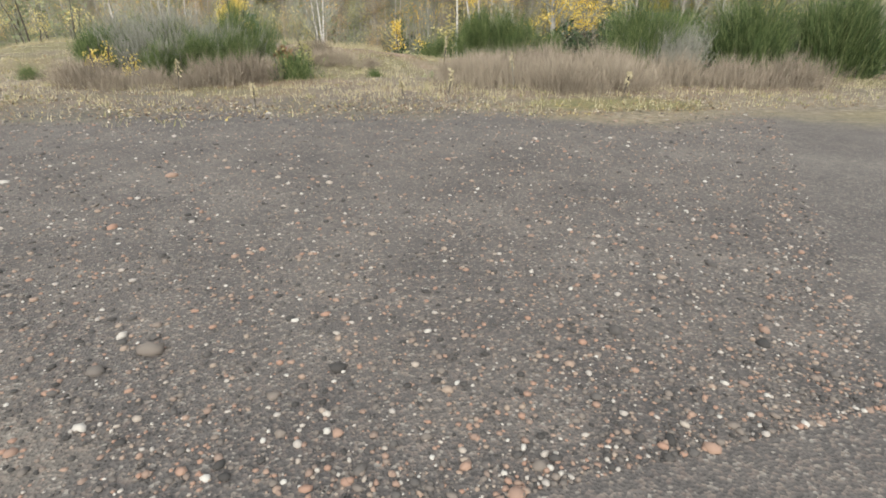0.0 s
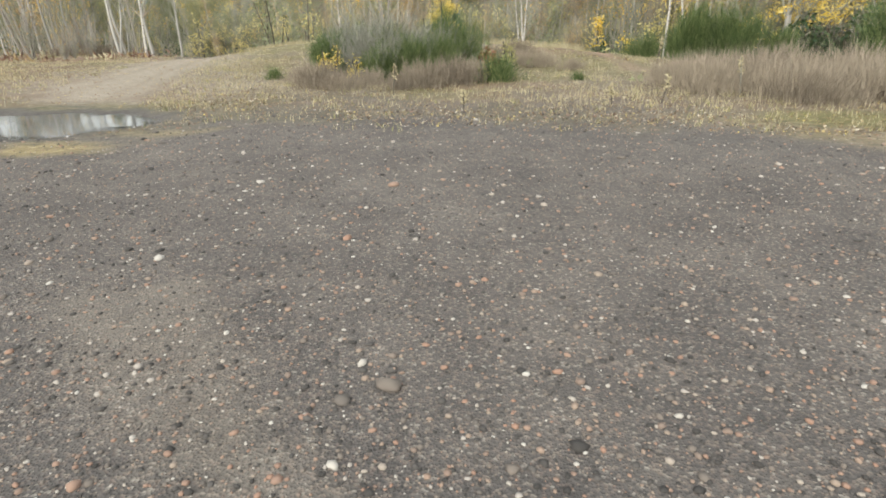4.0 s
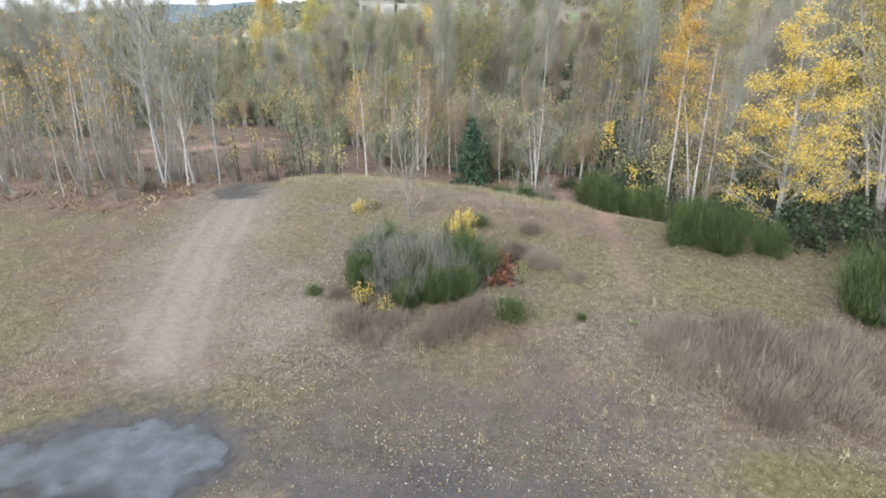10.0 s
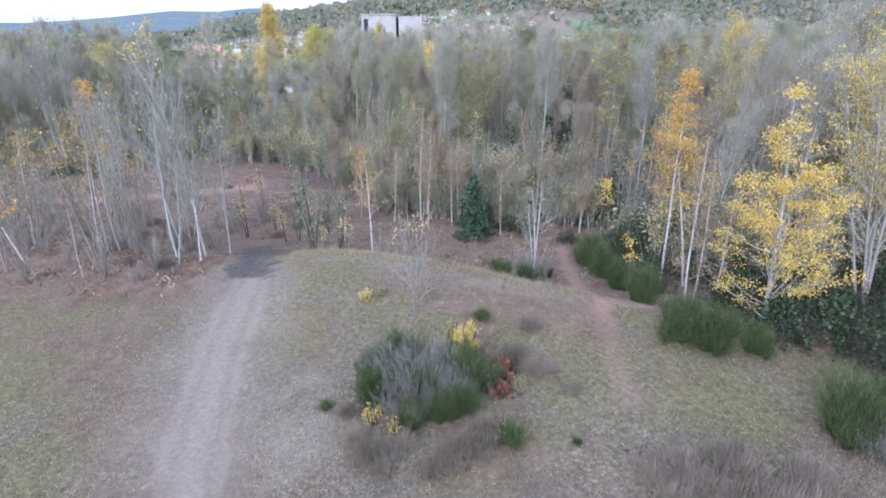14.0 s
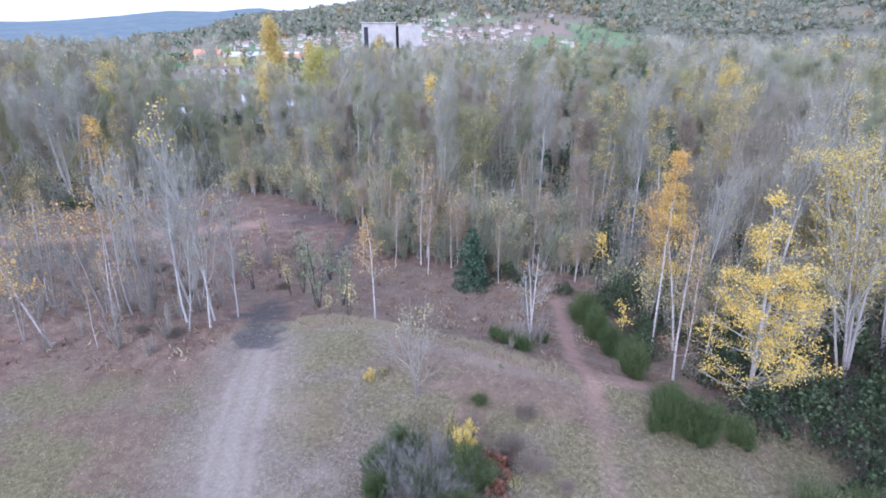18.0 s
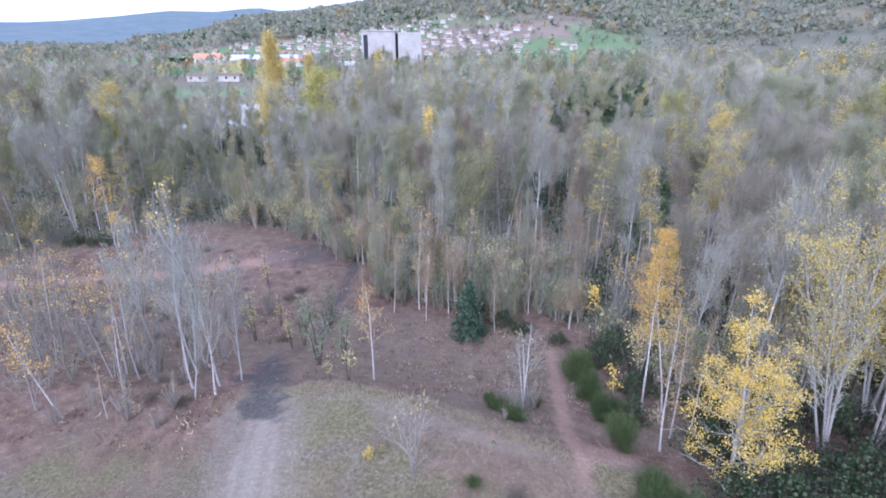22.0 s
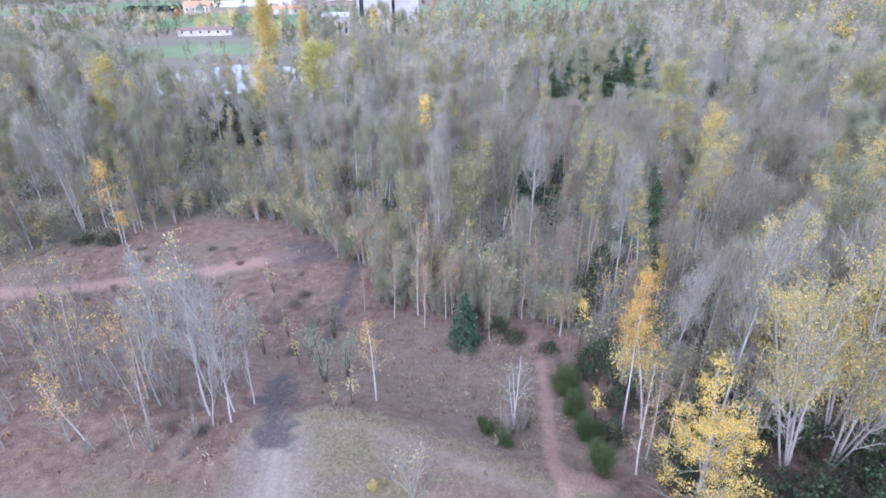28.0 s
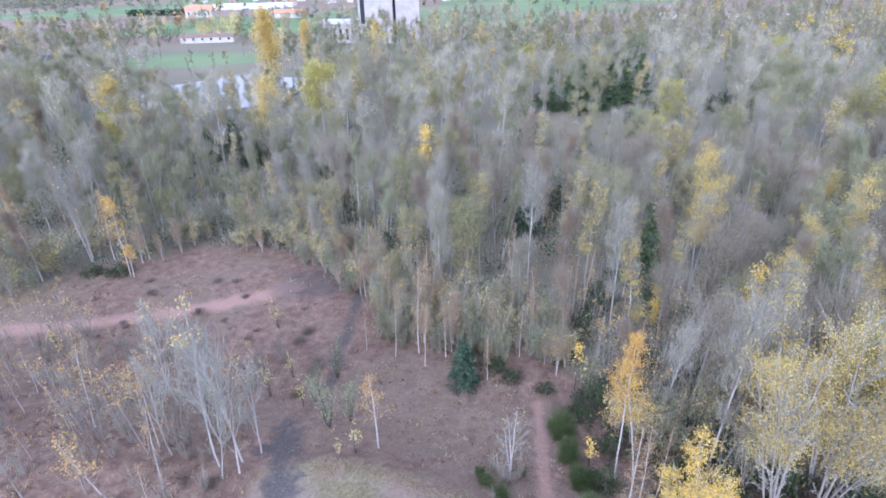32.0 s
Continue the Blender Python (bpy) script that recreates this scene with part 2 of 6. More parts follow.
GREY_GREEN = leafy("grey green leaves", [(0.0, (0.14, 0.17, 0.09)), (0.5, (0.23, 0.26, 0.14)), (1.2, (0.34, 0.365, 0.22))])
BRAMBLE = leafy("dark bramble leaves", [(0.0, (0.02, 0.04, 0.018)), (0.5, (0.045, 0.075, 0.035)), (1.2, (0.1, 0.13, 0.06))], 0.45, 0.2)
BROOM = leafy("green broom stems", [(0.0, (0.022, 0.042, 0.015)), (0.5, (0.062, 0.098, 0.034)), (0.9, (0.13, 0.172, 0.065)), (1.2, (0.22, 0.25, 0.11))], 0.6, 0.25)
NEEDLE = leafy("blue green needles", [(0.0, (0.022, 0.05, 0.03)), (0.5, (0.045, 0.09, 0.055)), (1.2, (0.09, 0.14, 0.085))], 0.6, 0.1)
PINE = leafy("soft green needles", [(0.0, (0.04, 0.075, 0.035)), (0.5, (0.08, 0.13, 0.06)), (1.2, (0.13, 0.18, 0.09))], 0.6, 0.15)
RED_LEAF = leafy("red bramble leaves", [(0.0, (0.18, 0.06, 0.042)), (0.5, (0.27, 0.11, 0.075)), (1.2, (0.34, 0.19, 0.12))])
BRACKEN = leafy("dead bracken", [(0.0, (0.1, 0.055, 0.042)), (0.5, (0.2, 0.115, 0.085)), (1.2, (0.31, 0.2, 0.15))], 0.8, 0.15)
STRAW = leafy("dry grass blades", [(0.0, (0.26, 0.225, 0.14)), (0.5, (0.4, 0.35, 0.23)), (1.2, (0.54, 0.48, 0.34))], 0.8)
GRASS = leafy("green grass blades", [(0.0, (0.12, 0.125, 0.05)), (0.5, (0.2, 0.2, 0.085)), (1.2, (0.31, 0.3, 0.14))], 0.7)
FALLEN = leafy("fallen leaves", [(0.0, (0.11, 0.06, 0.04)), (0.4, (0.25, 0.15, 0.09)), (0.65, (0.31, 0.22, 0.12)), (0.9, (0.38, 0.3, 0.19)), (1.05, (0.5, 0.4, 0.14)), (1.2, (0.52, 0.46, 0.34))], 0.7, 0.15)
LITTER = leafy("brown leaf litter", [(0.0, (0.05, 0.034, 0.026)), (0.35, (0.13, 0.085, 0.06)), (0.6, (0.22, 0.15, 0.1)), (0.8, (0.33, 0.26, 0.17)), (0.93, (0.42, 0.33, 0.12)), (1.2, (0.52, 0.46, 0.38))], 0.8, 0.1)
PEBBLE = leafy("gravel stones", [(0.0, (0.03, 0.028, 0.028)), (0.35, (0.085, 0.078, 0.076)), (0.6, (0.16, 0.135, 0.12)), (0.75, (0.27, 0.165, 0.125)), (0.9, (0.25, 0.2, 0.165)), (1.08, (0.29, 0.26, 0.24)), (1.17, (0.32, 0.29, 0.27)), (1.22, (0.42, 0.4, 0.38))], 0.8, 0.0)


def water_build(n, l, s):
    f = grain(n, l, 3.0, 3)
    bump(n, l, s, f, 0.05, 0.01)
    return blend(n, l, f, (0.03, 0.034, 0.042), (0.1, 0.1, 0.108))


WATER = material("standing water", water_build, 0.02, 1.0)


def murky_build(n, l, s):
    f = grain(n, l, 2.2, 5, 0.6)
    bump(n, l, s, grain(n, l, 5.0, 2), 0.03, 0.01)
    return ramp(n, l, f, [(0.3, (0.04, 0.042, 0.047)), (0.5, (0.075, 0.081, 0.094)), (0.7, (0.12, 0.13, 0.155))])


MURKY = material("milky puddle water", murky_build, 0.05, 1.0)
# the water thins out to nothing over the mud at its edge
mn, ml = MURKY.node_tree.nodes, MURKY.node_tree.links
deep, clear, over = mn.new("ShaderNodeAttribute"), mn.new("ShaderNodeBsdfTransparent"), mn.new("ShaderNodeMixShader")
deep.attribute_name = "depth"
ml.new(deep.outputs["Fac"], over.inputs[0])
ml.new(clear.outputs[0], over.inputs[1])
ml.new(mn["Principled BSDF"].outputs[0], over.inputs[2])
ml.new(over.outputs[0], mn["Material Output"].inputs[0])


def ground_build(n, l, s):
    """Mixed by the masks that lie on the ground's points."""
    a = n.new("ShaderNodeAttribute")
    a.attribute_name = "soil"
    b = n.new("ShaderNodeAttribute")
    b.attribute_name = "growth"
    c = n.new("ShaderNodeAttribute")
    c.attribute_name = "distance"
    sa, sb, sc = n.new("ShaderNodeSeparateColor"), n.new("ShaderNodeSeparateColor"), n.new("ShaderNodeSeparateColor")
    for x, y in ((a, sa), (b, sb), (c, sc)):
        l.new(x.outputs["Color"], y.inputs[0])
    wide, fine, speck = grain(n, l, 0.45, 5, 0.6), grain(n, l, 6.0, 6, 0.7), grain(n, l, 38.0, 4, 0.75)
    co = n.new("ShaderNodeTexCoord")
    v = n.new("ShaderNodeTexVoronoi")
    v.inputs["Scale"].default_value = 95.0
    l.new(co.outputs["Object"], v.inputs["Vector"])
    v2 = n.new("ShaderNodeTexVoronoi")
    v2.inputs["Scale"].default_value = 14.0
    l.new(co.outputs["Object"], v2.inputs["Vector"])
    sv = n.new("ShaderNodeSeparateColor")
    l.new(v.outputs["Color"], sv.inputs[0])
    sv2 = n.new("ShaderNodeSeparateColor")
    l.new(v2.outputs["Color"], sv2.inputs[0])
    # dry sward
    col = blend(n, l, wide, (0.11, 0.096, 0.078), (0.215, 0.182, 0.15))
    mid = grain(n, l, 1.7, 5, 0.7)
    col = blend(n, l, 0.55, col, ramp(n, l, mid, [(0.37, (0.075, 0.068, 0.045)), (0.46, (0.165, 0.148, 0.095)), (0.54, (0.21, 0.172, 0.145)), (0.63, (0.37, 0.315, 0.275))]))
    col = blend(n, l, 0.65, col, ramp(n, l, fine, [(0.34, (0.06, 0.05, 0.04)), (0.5, (0.17, 0.145, 0.118)), (0.66, (0.39, 0.34, 0.28))]))
    col = blend(n, l, 0.35, col, ramp(n, l, speck, [(0.32, (0.07, 0.06, 0.045)), (0.52, (0.2, 0.175, 0.13)), (0.68, (0.56, 0.5, 0.4))]))
    col = blend(n, l, 0.3, col, ramp(n, l, sv2.outputs[1], [(0.0, (0.05, 0.038, 0.028)), (0.3, (0.13, 0.095, 0.07)), (0.6, (0.23, 0.185, 0.14)), (0.85, (0.33, 0.25, 0.16)), (1.0, (0.6, 0.53, 0.42))]))
    # green sward
    green = ramp(n, l, fine, [(0.32, (0.08, 0.08, 0.032)), (0.5, (0.175, 0.162, 0.072)), (0.7, (0.31, 0.275, 0.145))])
    col = blend(n, l, sb.outputs[0], col, green)
    # leaf litter
    litter = ramp(n, l, sv2.outputs[0], [(0.0, (0.11, 0.068, 0.055)), (0.5, (0.21, 0.13, 0.105)), (0.85, (0.31, 0.2, 0.15)), (1.0, (0.42, 0.3, 0.2))])
    litter = blend(n, l, 0.5, litter, ramp(n, l, fine, [(0.3, (0.09, 0.068, 0.058)), (0.7, (0.27, 0.2, 0.165))]))
    litter = blend(n, l, 0.55, litter, ramp(n, l, grain(n, l, 1.3, 6, 0.7), [(0.36, (0.1, 0.07, 0.058)), (0.47, (0.2, 0.128, 0.105)), (0.53, (0.23, 0.19, 0.135)), (0.6, (0.32, 0.2, 0.165)), (0.68, (0.43, 0.33, 0.28))]))
    col = blend(n, l, sb.outputs[1], col, litter)
    col = blend(n, l, 1.0, col, (0.86, 0.85, 0.84), "MULTIPLY")
    # gravel
    grit = ramp(n, l, sv.outputs[0], [(0.0, (0.022, 0.02, 0.02)), (0.35, (0.062, 0.056, 0.056)), (0.62, (0.125, 0.107, 0.102)), (0.8, (0.23, 0.165, 0.14)), (0.92, (0.33, 0.27, 0.225)), (1.0, (0.52, 0.48, 0.43))])
    grit = blend(n, l, 0.4, grit, ramp(n, l, fine, [(0.3, (0.06, 0.056, 0.055)), (0.7, (0.15, 0.138, 0.13))]))
    grit = blend(n, l, 0.4, grit, ramp(n, l, wide, [(0.35, (0.06, 0.056, 0.058)), (0.65, (0.145, 0.132, 0.126))]))
    grit = blend(n, l, 0.2, grit, ramp(n, l, mid, [(0.38, (0.045, 0.042, 0.046)), (0.5, (0.1, 0.09, 0.088)), (0.62, (0.2, 0.175, 0.16))]))
    col = blend(n, l, sa.outputs[0], col, grit)
    # moss
    moss = ramp(n, l, fine, [(0.35, (0.16, 0.13, 0.06)), (0.5, (0.36, 0.28, 0.12)), (0.65, (0.52, 0.42, 0.21))])
    col = blend(n, l, sb.outputs[2], col, moss)
    # bare earth, red earth, black earth
    pale = ramp(n, l, fine, [(0.3, (0.24, 0.205, 0.168)), (0.5, (0.28, 0.24, 0.2)), (0.7, (0.34, 0.3, 0.255))])
    col = blend(n, l, sa.outputs[1], col, pale)
    red = ramp(n, l, fine, [(0.3, (0.27, 0.165, 0.13)), (0.7, (0.41, 0.28, 0.23))])
    col = blend(n, l, sa.outputs[2], col, red)
    black = ramp(n, l, fine, [(0.3, (0.045, 0.042, 0.042)), (0.7, (0.12, 0.112, 0.11))])
    col = blend(n, l, a.outputs["Alpha"], col, black)
    # far country: fields, woods, and hills with aerial haze painted in as blue
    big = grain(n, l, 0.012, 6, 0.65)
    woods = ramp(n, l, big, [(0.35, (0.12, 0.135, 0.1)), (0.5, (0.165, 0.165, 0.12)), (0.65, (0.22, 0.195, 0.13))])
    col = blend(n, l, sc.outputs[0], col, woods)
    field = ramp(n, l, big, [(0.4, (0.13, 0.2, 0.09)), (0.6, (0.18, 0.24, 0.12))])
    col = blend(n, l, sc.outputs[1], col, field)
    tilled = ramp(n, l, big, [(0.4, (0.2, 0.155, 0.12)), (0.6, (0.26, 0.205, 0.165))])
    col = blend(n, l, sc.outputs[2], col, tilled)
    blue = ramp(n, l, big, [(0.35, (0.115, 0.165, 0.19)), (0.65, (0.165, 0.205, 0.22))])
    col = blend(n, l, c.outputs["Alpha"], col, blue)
    mix = n.new("ShaderNodeMath")
    l.new(v.outputs["Distance"], mix.inputs[0])
    l.new(fine, mix.inputs[1])
    bump(n, l, s, mix.outputs[0], 0.6, 0.012)
    return col


GROUND = material("ground", ground_build, 0.86, 0.22)

# ---- ground ----
TRACK = [(-5.6, 8.2), (-6.6, 10.2), (-7.2, 12.0), (-8.0, 14.3), (-8.6, 16.5), (-9.3, 19.4), (-9.9, 22.0)]
BLACK_TRACK = [(-9.9, 22.3), (-10.6, 24.2), (-11.9, 26.6), (-12.4, 29.0)]
BLACK_LINE = [(-10.8, 34.5), (-11.1, 38.9), (-11.2, 43.6), (-11.6, 49.0)]
SIDE_PATH = [(4.5, 13.8), (4.5, 15.4), (4.65, 17.4), (4.85, 19.5), (4.6, 21.3), (4.75, 25.1), (5.0, 29.5), (5.0, 33.0)]
RED_PATH = [(-70, 36), (-50, 38.5), (-42.2, 39.9), (-37.4, 40.7), (-32.9, 41.9), (-26.9, 43.8), (-22.4, 46.3), (-18.5, 48.7)]
GRAVEL_EDGE = ([-30, -12, -8, -5.1, -3.6, -2.6, 0, 2, 3.5, 4.8, 8, 15, 40], [3.2, 4.4, 5.0, 5.3, 6.0, 6.9, 7.0, 6.7, 5.9, 5.3, 4.6, 3.6, 2.5])


def spread(lo, hi, fine, growth, ends):
    """Grid lines: close between lo and hi, wider and wider out to the ends."""
    line, out, step = list(np.arange(lo, hi, fine)), [], fine
    up = [hi]
    while up[-1] < ends[1]:
        step *= growth
        up.append(up[-1] + step)
    step, down = fine, [lo - fine]
    while down[-1] > ends[0]:
        step *= growth
        down.append(down[-1] - step)
    return np.array(down[::-1] + line + up)


gx, gy = spread(-20, 16, 0.15, 1.06, (-4900, 4900)), spread(-2, 32, 0.15, 1.06, (-1200, 4900))
GX, GY = np.meshgrid(gx, gy)
px, py = GX.ravel(), GY.ravel()
pz = height(px, py)
cols, rows_n = len(gx), len(gy)
lie = pz.reshape(rows_n, cols)


def ground_at(x, y):
    """The ground's height at a place, on the sheet itself."""
    i, j = int(np.searchsorted(gx, x)) - 1, int(np.searchsorted(gy, y)) - 1
    u, v = (x - gx[i]) / (gx[i + 1] - gx[i]), (y - gy[j]) / (gy[j + 1] - gy[j])
    return float((lie[j, i] * (1 - u) + lie[j, i + 1] * u) * (1 - v) + (lie[j + 1, i] * (1 - u) + lie[j + 1, i + 1] * u) * v)


corner = (np.arange(rows_n - 1)[:, None] * cols + np.arange(cols - 1)[None]).ravel()
ground_mesh = mesh_of("ground", np.stack([px, py, pz], 1), np.stack([corner, corner + 1, corner + cols + 1, corner + cols], 1))
rag, rag2 = fractal(px, py, 1.6, 41) - 0.5, fractal(px, py, 0.5, 45) - 0.5
far, turn = np.hypot(px, py), np.degrees(np.arctan2(px, py))
edge = np.interp(px, *GRAVEL_EDGE)
gravel = 1 - smooth_step(-0.5, 1.6, py - edge + rag * 2.4 + rag2 * 1.2)
gravel = np.maximum(gravel, 0.7 * (1 - smooth_step(-0.5, 3.4, py - edge - 1.4 + rag * 3.5 + rag2 * 2.5)) * smooth_step(-5, -2, px) * (1 - smooth_step(2.5, 5, px)))
gravel *= 1 - smooth_step(30, 60, far)
dirt = 1 - smooth_step(0.55, 1.5, along(px, py, TRACK) + rag * 0.9 + rag2 * 0.5)
dirt = np.maximum(dirt, 0.5 * (1 - smooth_step(1.0, 3.2, along(px, py, TRACK) + rag * 2.2)) * smooth_step(8, 11, py))
track_way = along(px, py, TRACK) + rag2 * 0.15
dirt *= (1 - 0.35 * np.exp(-(((track_way - 0.42) / 0.13) ** 2)) - 0.2 * np.exp(-(((track_way - 0.95) / 0.12) ** 2))) * smooth_step(8.0, 10.4, py + rag * 2)
red = 1 - smooth_step(0.15, 0.6, along(px, py, SIDE_PATH) + rag * 0.5 + rag2 * 0.4)
red = red * (0.25 + 0.45 * smooth_step(17, 20, py))
red = np.maximum(red, 0.95 * (1 - smooth_step(0.5, 1.5, along(px, py, RED_PATH) + rag * 1.2)))
red = np.maximum(red, 0.6 * (1 - smooth_step(0.5, 1.3, np.hypot((px - 6.0) / 1.2, (py - 20.6)) + rag)))
for rut in ([(0.0, 1.0), (-0.4, 1.5), (-0.9, 2.2)], [(-0.2, 1.1), (-0.7, 1.5), (-1.3, 2.1)]):
    dirt = np.maximum(dirt, 0.22 * (1 - smooth_step(0.04, 0.16, along(px, py, rut) + rag2 * 0.1)))
black = 0.9 * (1 - smooth_step(0.3, 1.5, along(px, py, BLACK_TRACK) + rag * 2.6 + rag2 * 2.0))
black = np.maximum(black, 0.75 * (1 - smooth_step(0.25, 0.8, along(px, py, BLACK_LINE) + rag * 1.2 + rag2 * 0.5)))
black = np.maximum(black, 0.6 * (1 - smooth_step(0.5, 1.2, np.hypot((px + 17.0) / 4.0, (py - 49.0) / 3.0) + rag * 1.2)))
DARK_BAND = [(-2.4, 7.6), (-0.8, 6.9), (0.4, 6.5), (1.6, 6.2), (2.9, 5.7), (4.1, 5.4)]
black = np.maximum(black, 0.4 * (1 - smooth_step(0.08, 0.42, along(px, py, DARK_BAND) + rag * 0.5)))
wet = np.hypot((px - PUDDLE[0]) / PUDDLE[2], (py - PUDDLE[1]) / PUDDLE[3]) + (fractal(px, py, 1.3, 21) - 0.5) * 1.25 + (fractal(px, py, 0.35, 23) - 0.5) * 0.55
gravel = np.maximum(gravel, 1 - smooth_step(1.05, 1.5, wet))
black = np.maximum(black, 0.6 * (1 - smooth_step(0.95, 1.9, wet + rag2 * 0.6)))
patch = fractal(px, py, 3.5, 51)
green = smooth_step(0.44, 0.66, patch) * 0.65
green = np.maximum(green, 0.8 * (1 - smooth_step(0.4, 1.2, np.hypot((px + 6.3) / 1.7, (py - 17.5) / 2.6) + rag * 1.2)))
green = np.maximum(green, 0.7 * (1 - smooth_step(0.4, 1.3, np.hypot((px + 15) / 5, (py - 14) / 3.0) + rag * 1.2)))
green = np.maximum(green, 0.7 * (1 - smooth_step(0.4, 1.2, np.hypot((px - 7) / 3.2, (py - 14.5) / 2.6) + rag)))
past_crest = py - np.interp(px, *CREST_LINE)
litter = np.maximum(smooth_step(-0.2, 1.0, past_crest + rag * 1.6 + rag2), smooth_step(17.2, 19.0, py + rag * 4) * (1 - smooth_step(-12.5, -10.5, px + rag * 2)))
litter = np.maximum(litter, smooth_step(8, 10, px + rag * 2) * smooth_step(16, 18, py + rag * 3))
litter = np.maximum(litter, 0.65 * smooth_step(0.5, 0.66, fractal(px, py, 2.0, 61)) * smooth_step(7, 9, py))
litter = np.maximum(litter, 0.55 * (1 - smooth_step(0.4, 1.3, np.hypot((px - 1.2) / 2.6, (py - 9.3) / 1.5) + rag * 1.6)))
litter = np.maximum(litter, 0.75 * (1 - smooth_step(0.4, 1.2, np.hypot((px - 1.6) / 3.2, (py - 18.9) / 1.5) + rag * 1.6)))
green *= 1 - smooth_step(-0.6, 1.0, past_crest + rag)
brow = smooth_step(-3.4, -1.4, past_crest + rag * 2.5 + rag2) * smooth_step(-5.2, -3.2, px + rag * 2) * (1 - smooth_step(3.6, 4.6, px + rag))
litter = np.maximum(litter, 0.7 * brow)
green *= 1 - 0.85 * brow
pale_sward = 0.6 * (1 - smooth_step(0.4, 1.3, np.hypot((px + 4.7) / 1.6, (py - 11.6) / 2.6) + rag * 1.8 + rag2 * 0.8))
pale_sward = np.maximum(pale_sward, 0.28 * (1 - smooth_step(0.35, 1.0, np.abs(past_crest + 0.9 + rag * 1.4) / 0.8)) * smooth_step(-8.5, -7, px) * (1 - smooth_step(3.5, 5, px)))
dirt = np.maximum(dirt, pale_sward)
verge = 1 - smooth_step(0.4, 1.3, np.hypot((px - 5.6) / 1.4, (py - 7.0) / 0.85) + rag * 1.8 + rag2 * 0.8)
gravel *= 1 - 0.85 * verge
green = np.maximum(green, 0.85 * verge)
litter *= 1 - 0.8 * verge
moss = px * 0.0
moss = np.maximum(moss, 0.5 * (1 - smooth_step(0.3, 1.3, np.hypot((px + 3.1) / 0.7, (py - 6.05) / 0.36) + rag * 2.5 + rag2 * 2.0)))
moss = np.maximum(moss, 0.5 * (1 - smooth_step(0.3, 1.3, np.hypot((px + 3.8) / 0.45, (py - 5.3) / 0.25) + rag * 2.5 + rag2 * 2.0)))
moss = np.maximum(moss, 0.12 * (1 - smooth_step(0.4, 1.0, np.abs(py - edge - 0.7 + rag * 1.6) / 0.55)) * smooth_step(1.5, 4, px) * (1 - smooth_step(30, 50, far)))
litter *= 0.5 + 0.5 * smooth_step(0.36, 0.58, fractal(px, py, 6.0, 99))
rim = np.interp(px, [-120, -60, -44.8, -43.6, -37, -33, -22, -16.3, -10.6, -8, -3.3, 1.6, 5.4, 8, 10, 12.5, 15, 22, 32, 80], [38, 44, 46, 50, 53, 57, 57, 52, 47.5, 41.5, 39.5, 38.5, 39, 35, 31, 27.5, 26, 25, 20, 16])
under = smooth_step(0.0, 3.0, py - rim + rag * 2) * (1 - smooth_step(310, 340, far))
green = np.maximum(green, 0.9 * (1 - smooth_step(0.5, 2.2, np.abs(py - rim + 0.5 + rag * 3))) * (1 - smooth_step(-10, -4, px)))
lea = 1 - smooth_step(0.75, 1.1, np.hypot((px + 118) / 34, (py - 222) / 24) + rag * 0.15)
litter *= 1 - lea
under *= 1 - lea
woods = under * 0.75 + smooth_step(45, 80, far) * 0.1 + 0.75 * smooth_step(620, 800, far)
strip = (np.floor(px / 95 + fractal(px, py, 300, 77) * 1.2) * 7 + np.floor(py / 120) * 13) % 5
open_land = smooth_step(330, 345, py) * (1 - smooth_step(900, 1100, far)) * (1 - smooth_step(170, 260, px)) * np.where(px < 40, 1, smooth_step(420, 430, py))
open_land *= np.where((turn < -13) | (turn > 3), 1, 0.8)
field = open_land * np.isin(strip, [0, 2, 4])
tilled = open_land * np.isin(strip, [1, 3])
slope = 0.7 * smooth_step(0.57, 0.62, fractal(px, py, 130, 83)) * smooth_step(900, 1000, far) * (1 - smooth_step(1500, 1700, far))
field = np.maximum(np.maximum(field, slope * 0.6), lea)
# painted haze: the blue tint takes over with distance
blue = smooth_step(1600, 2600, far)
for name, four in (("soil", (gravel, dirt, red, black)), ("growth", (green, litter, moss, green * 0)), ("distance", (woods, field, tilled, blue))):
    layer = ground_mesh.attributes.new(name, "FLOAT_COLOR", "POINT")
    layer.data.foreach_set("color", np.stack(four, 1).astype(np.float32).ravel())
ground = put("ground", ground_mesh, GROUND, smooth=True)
tagged(ground, "gravel yard running into dry grass, leaf litter and far fields", "ground", kind="structure")


def disc(name, cx, cy, rx, ry, z, count):
    a = np.linspace(0, 2 * np.pi, count, endpoint=False)
    v = np.concatenate([np.stack([cx + rx * np.cos(a), cy + ry * np.sin(a), a * 0 + z], 1), [[cx, cy, z]]])
    k = np.arange(count)
    return mesh_of(name, v, np.stack([k, (k + 1) % count, k * 0 + count], 1))


ux, uy = np.meshgrid(np.linspace(-3.0, 3.0, 61) + PUDDLE[0], np.linspace(-1.9, 1.9, 41) + PUDDLE[1])
ux, uy = ux.ravel(), uy.ravel()
k = (np.arange(40)[:, None] * 61 + np.arange(60)[None]).ravel()
puddle_mesh = mesh_of("puddle", np.stack([ux, uy, ux * 0 - 0.042], 1), np.stack([k, k + 1, k + 62, k + 61], 1))
depth = smooth_step(-0.004, 0.06, -0.042 - height(ux, uy) + (fractal(ux, uy, 0.6, 27) - 0.5) * 0.06)
puddle_mesh.attributes.new("depth", "FLOAT", "POINT").data.foreach_set("value", (depth * 0.95).astype(np.float32))
puddle = put("puddle", puddle_mesh, MURKY)
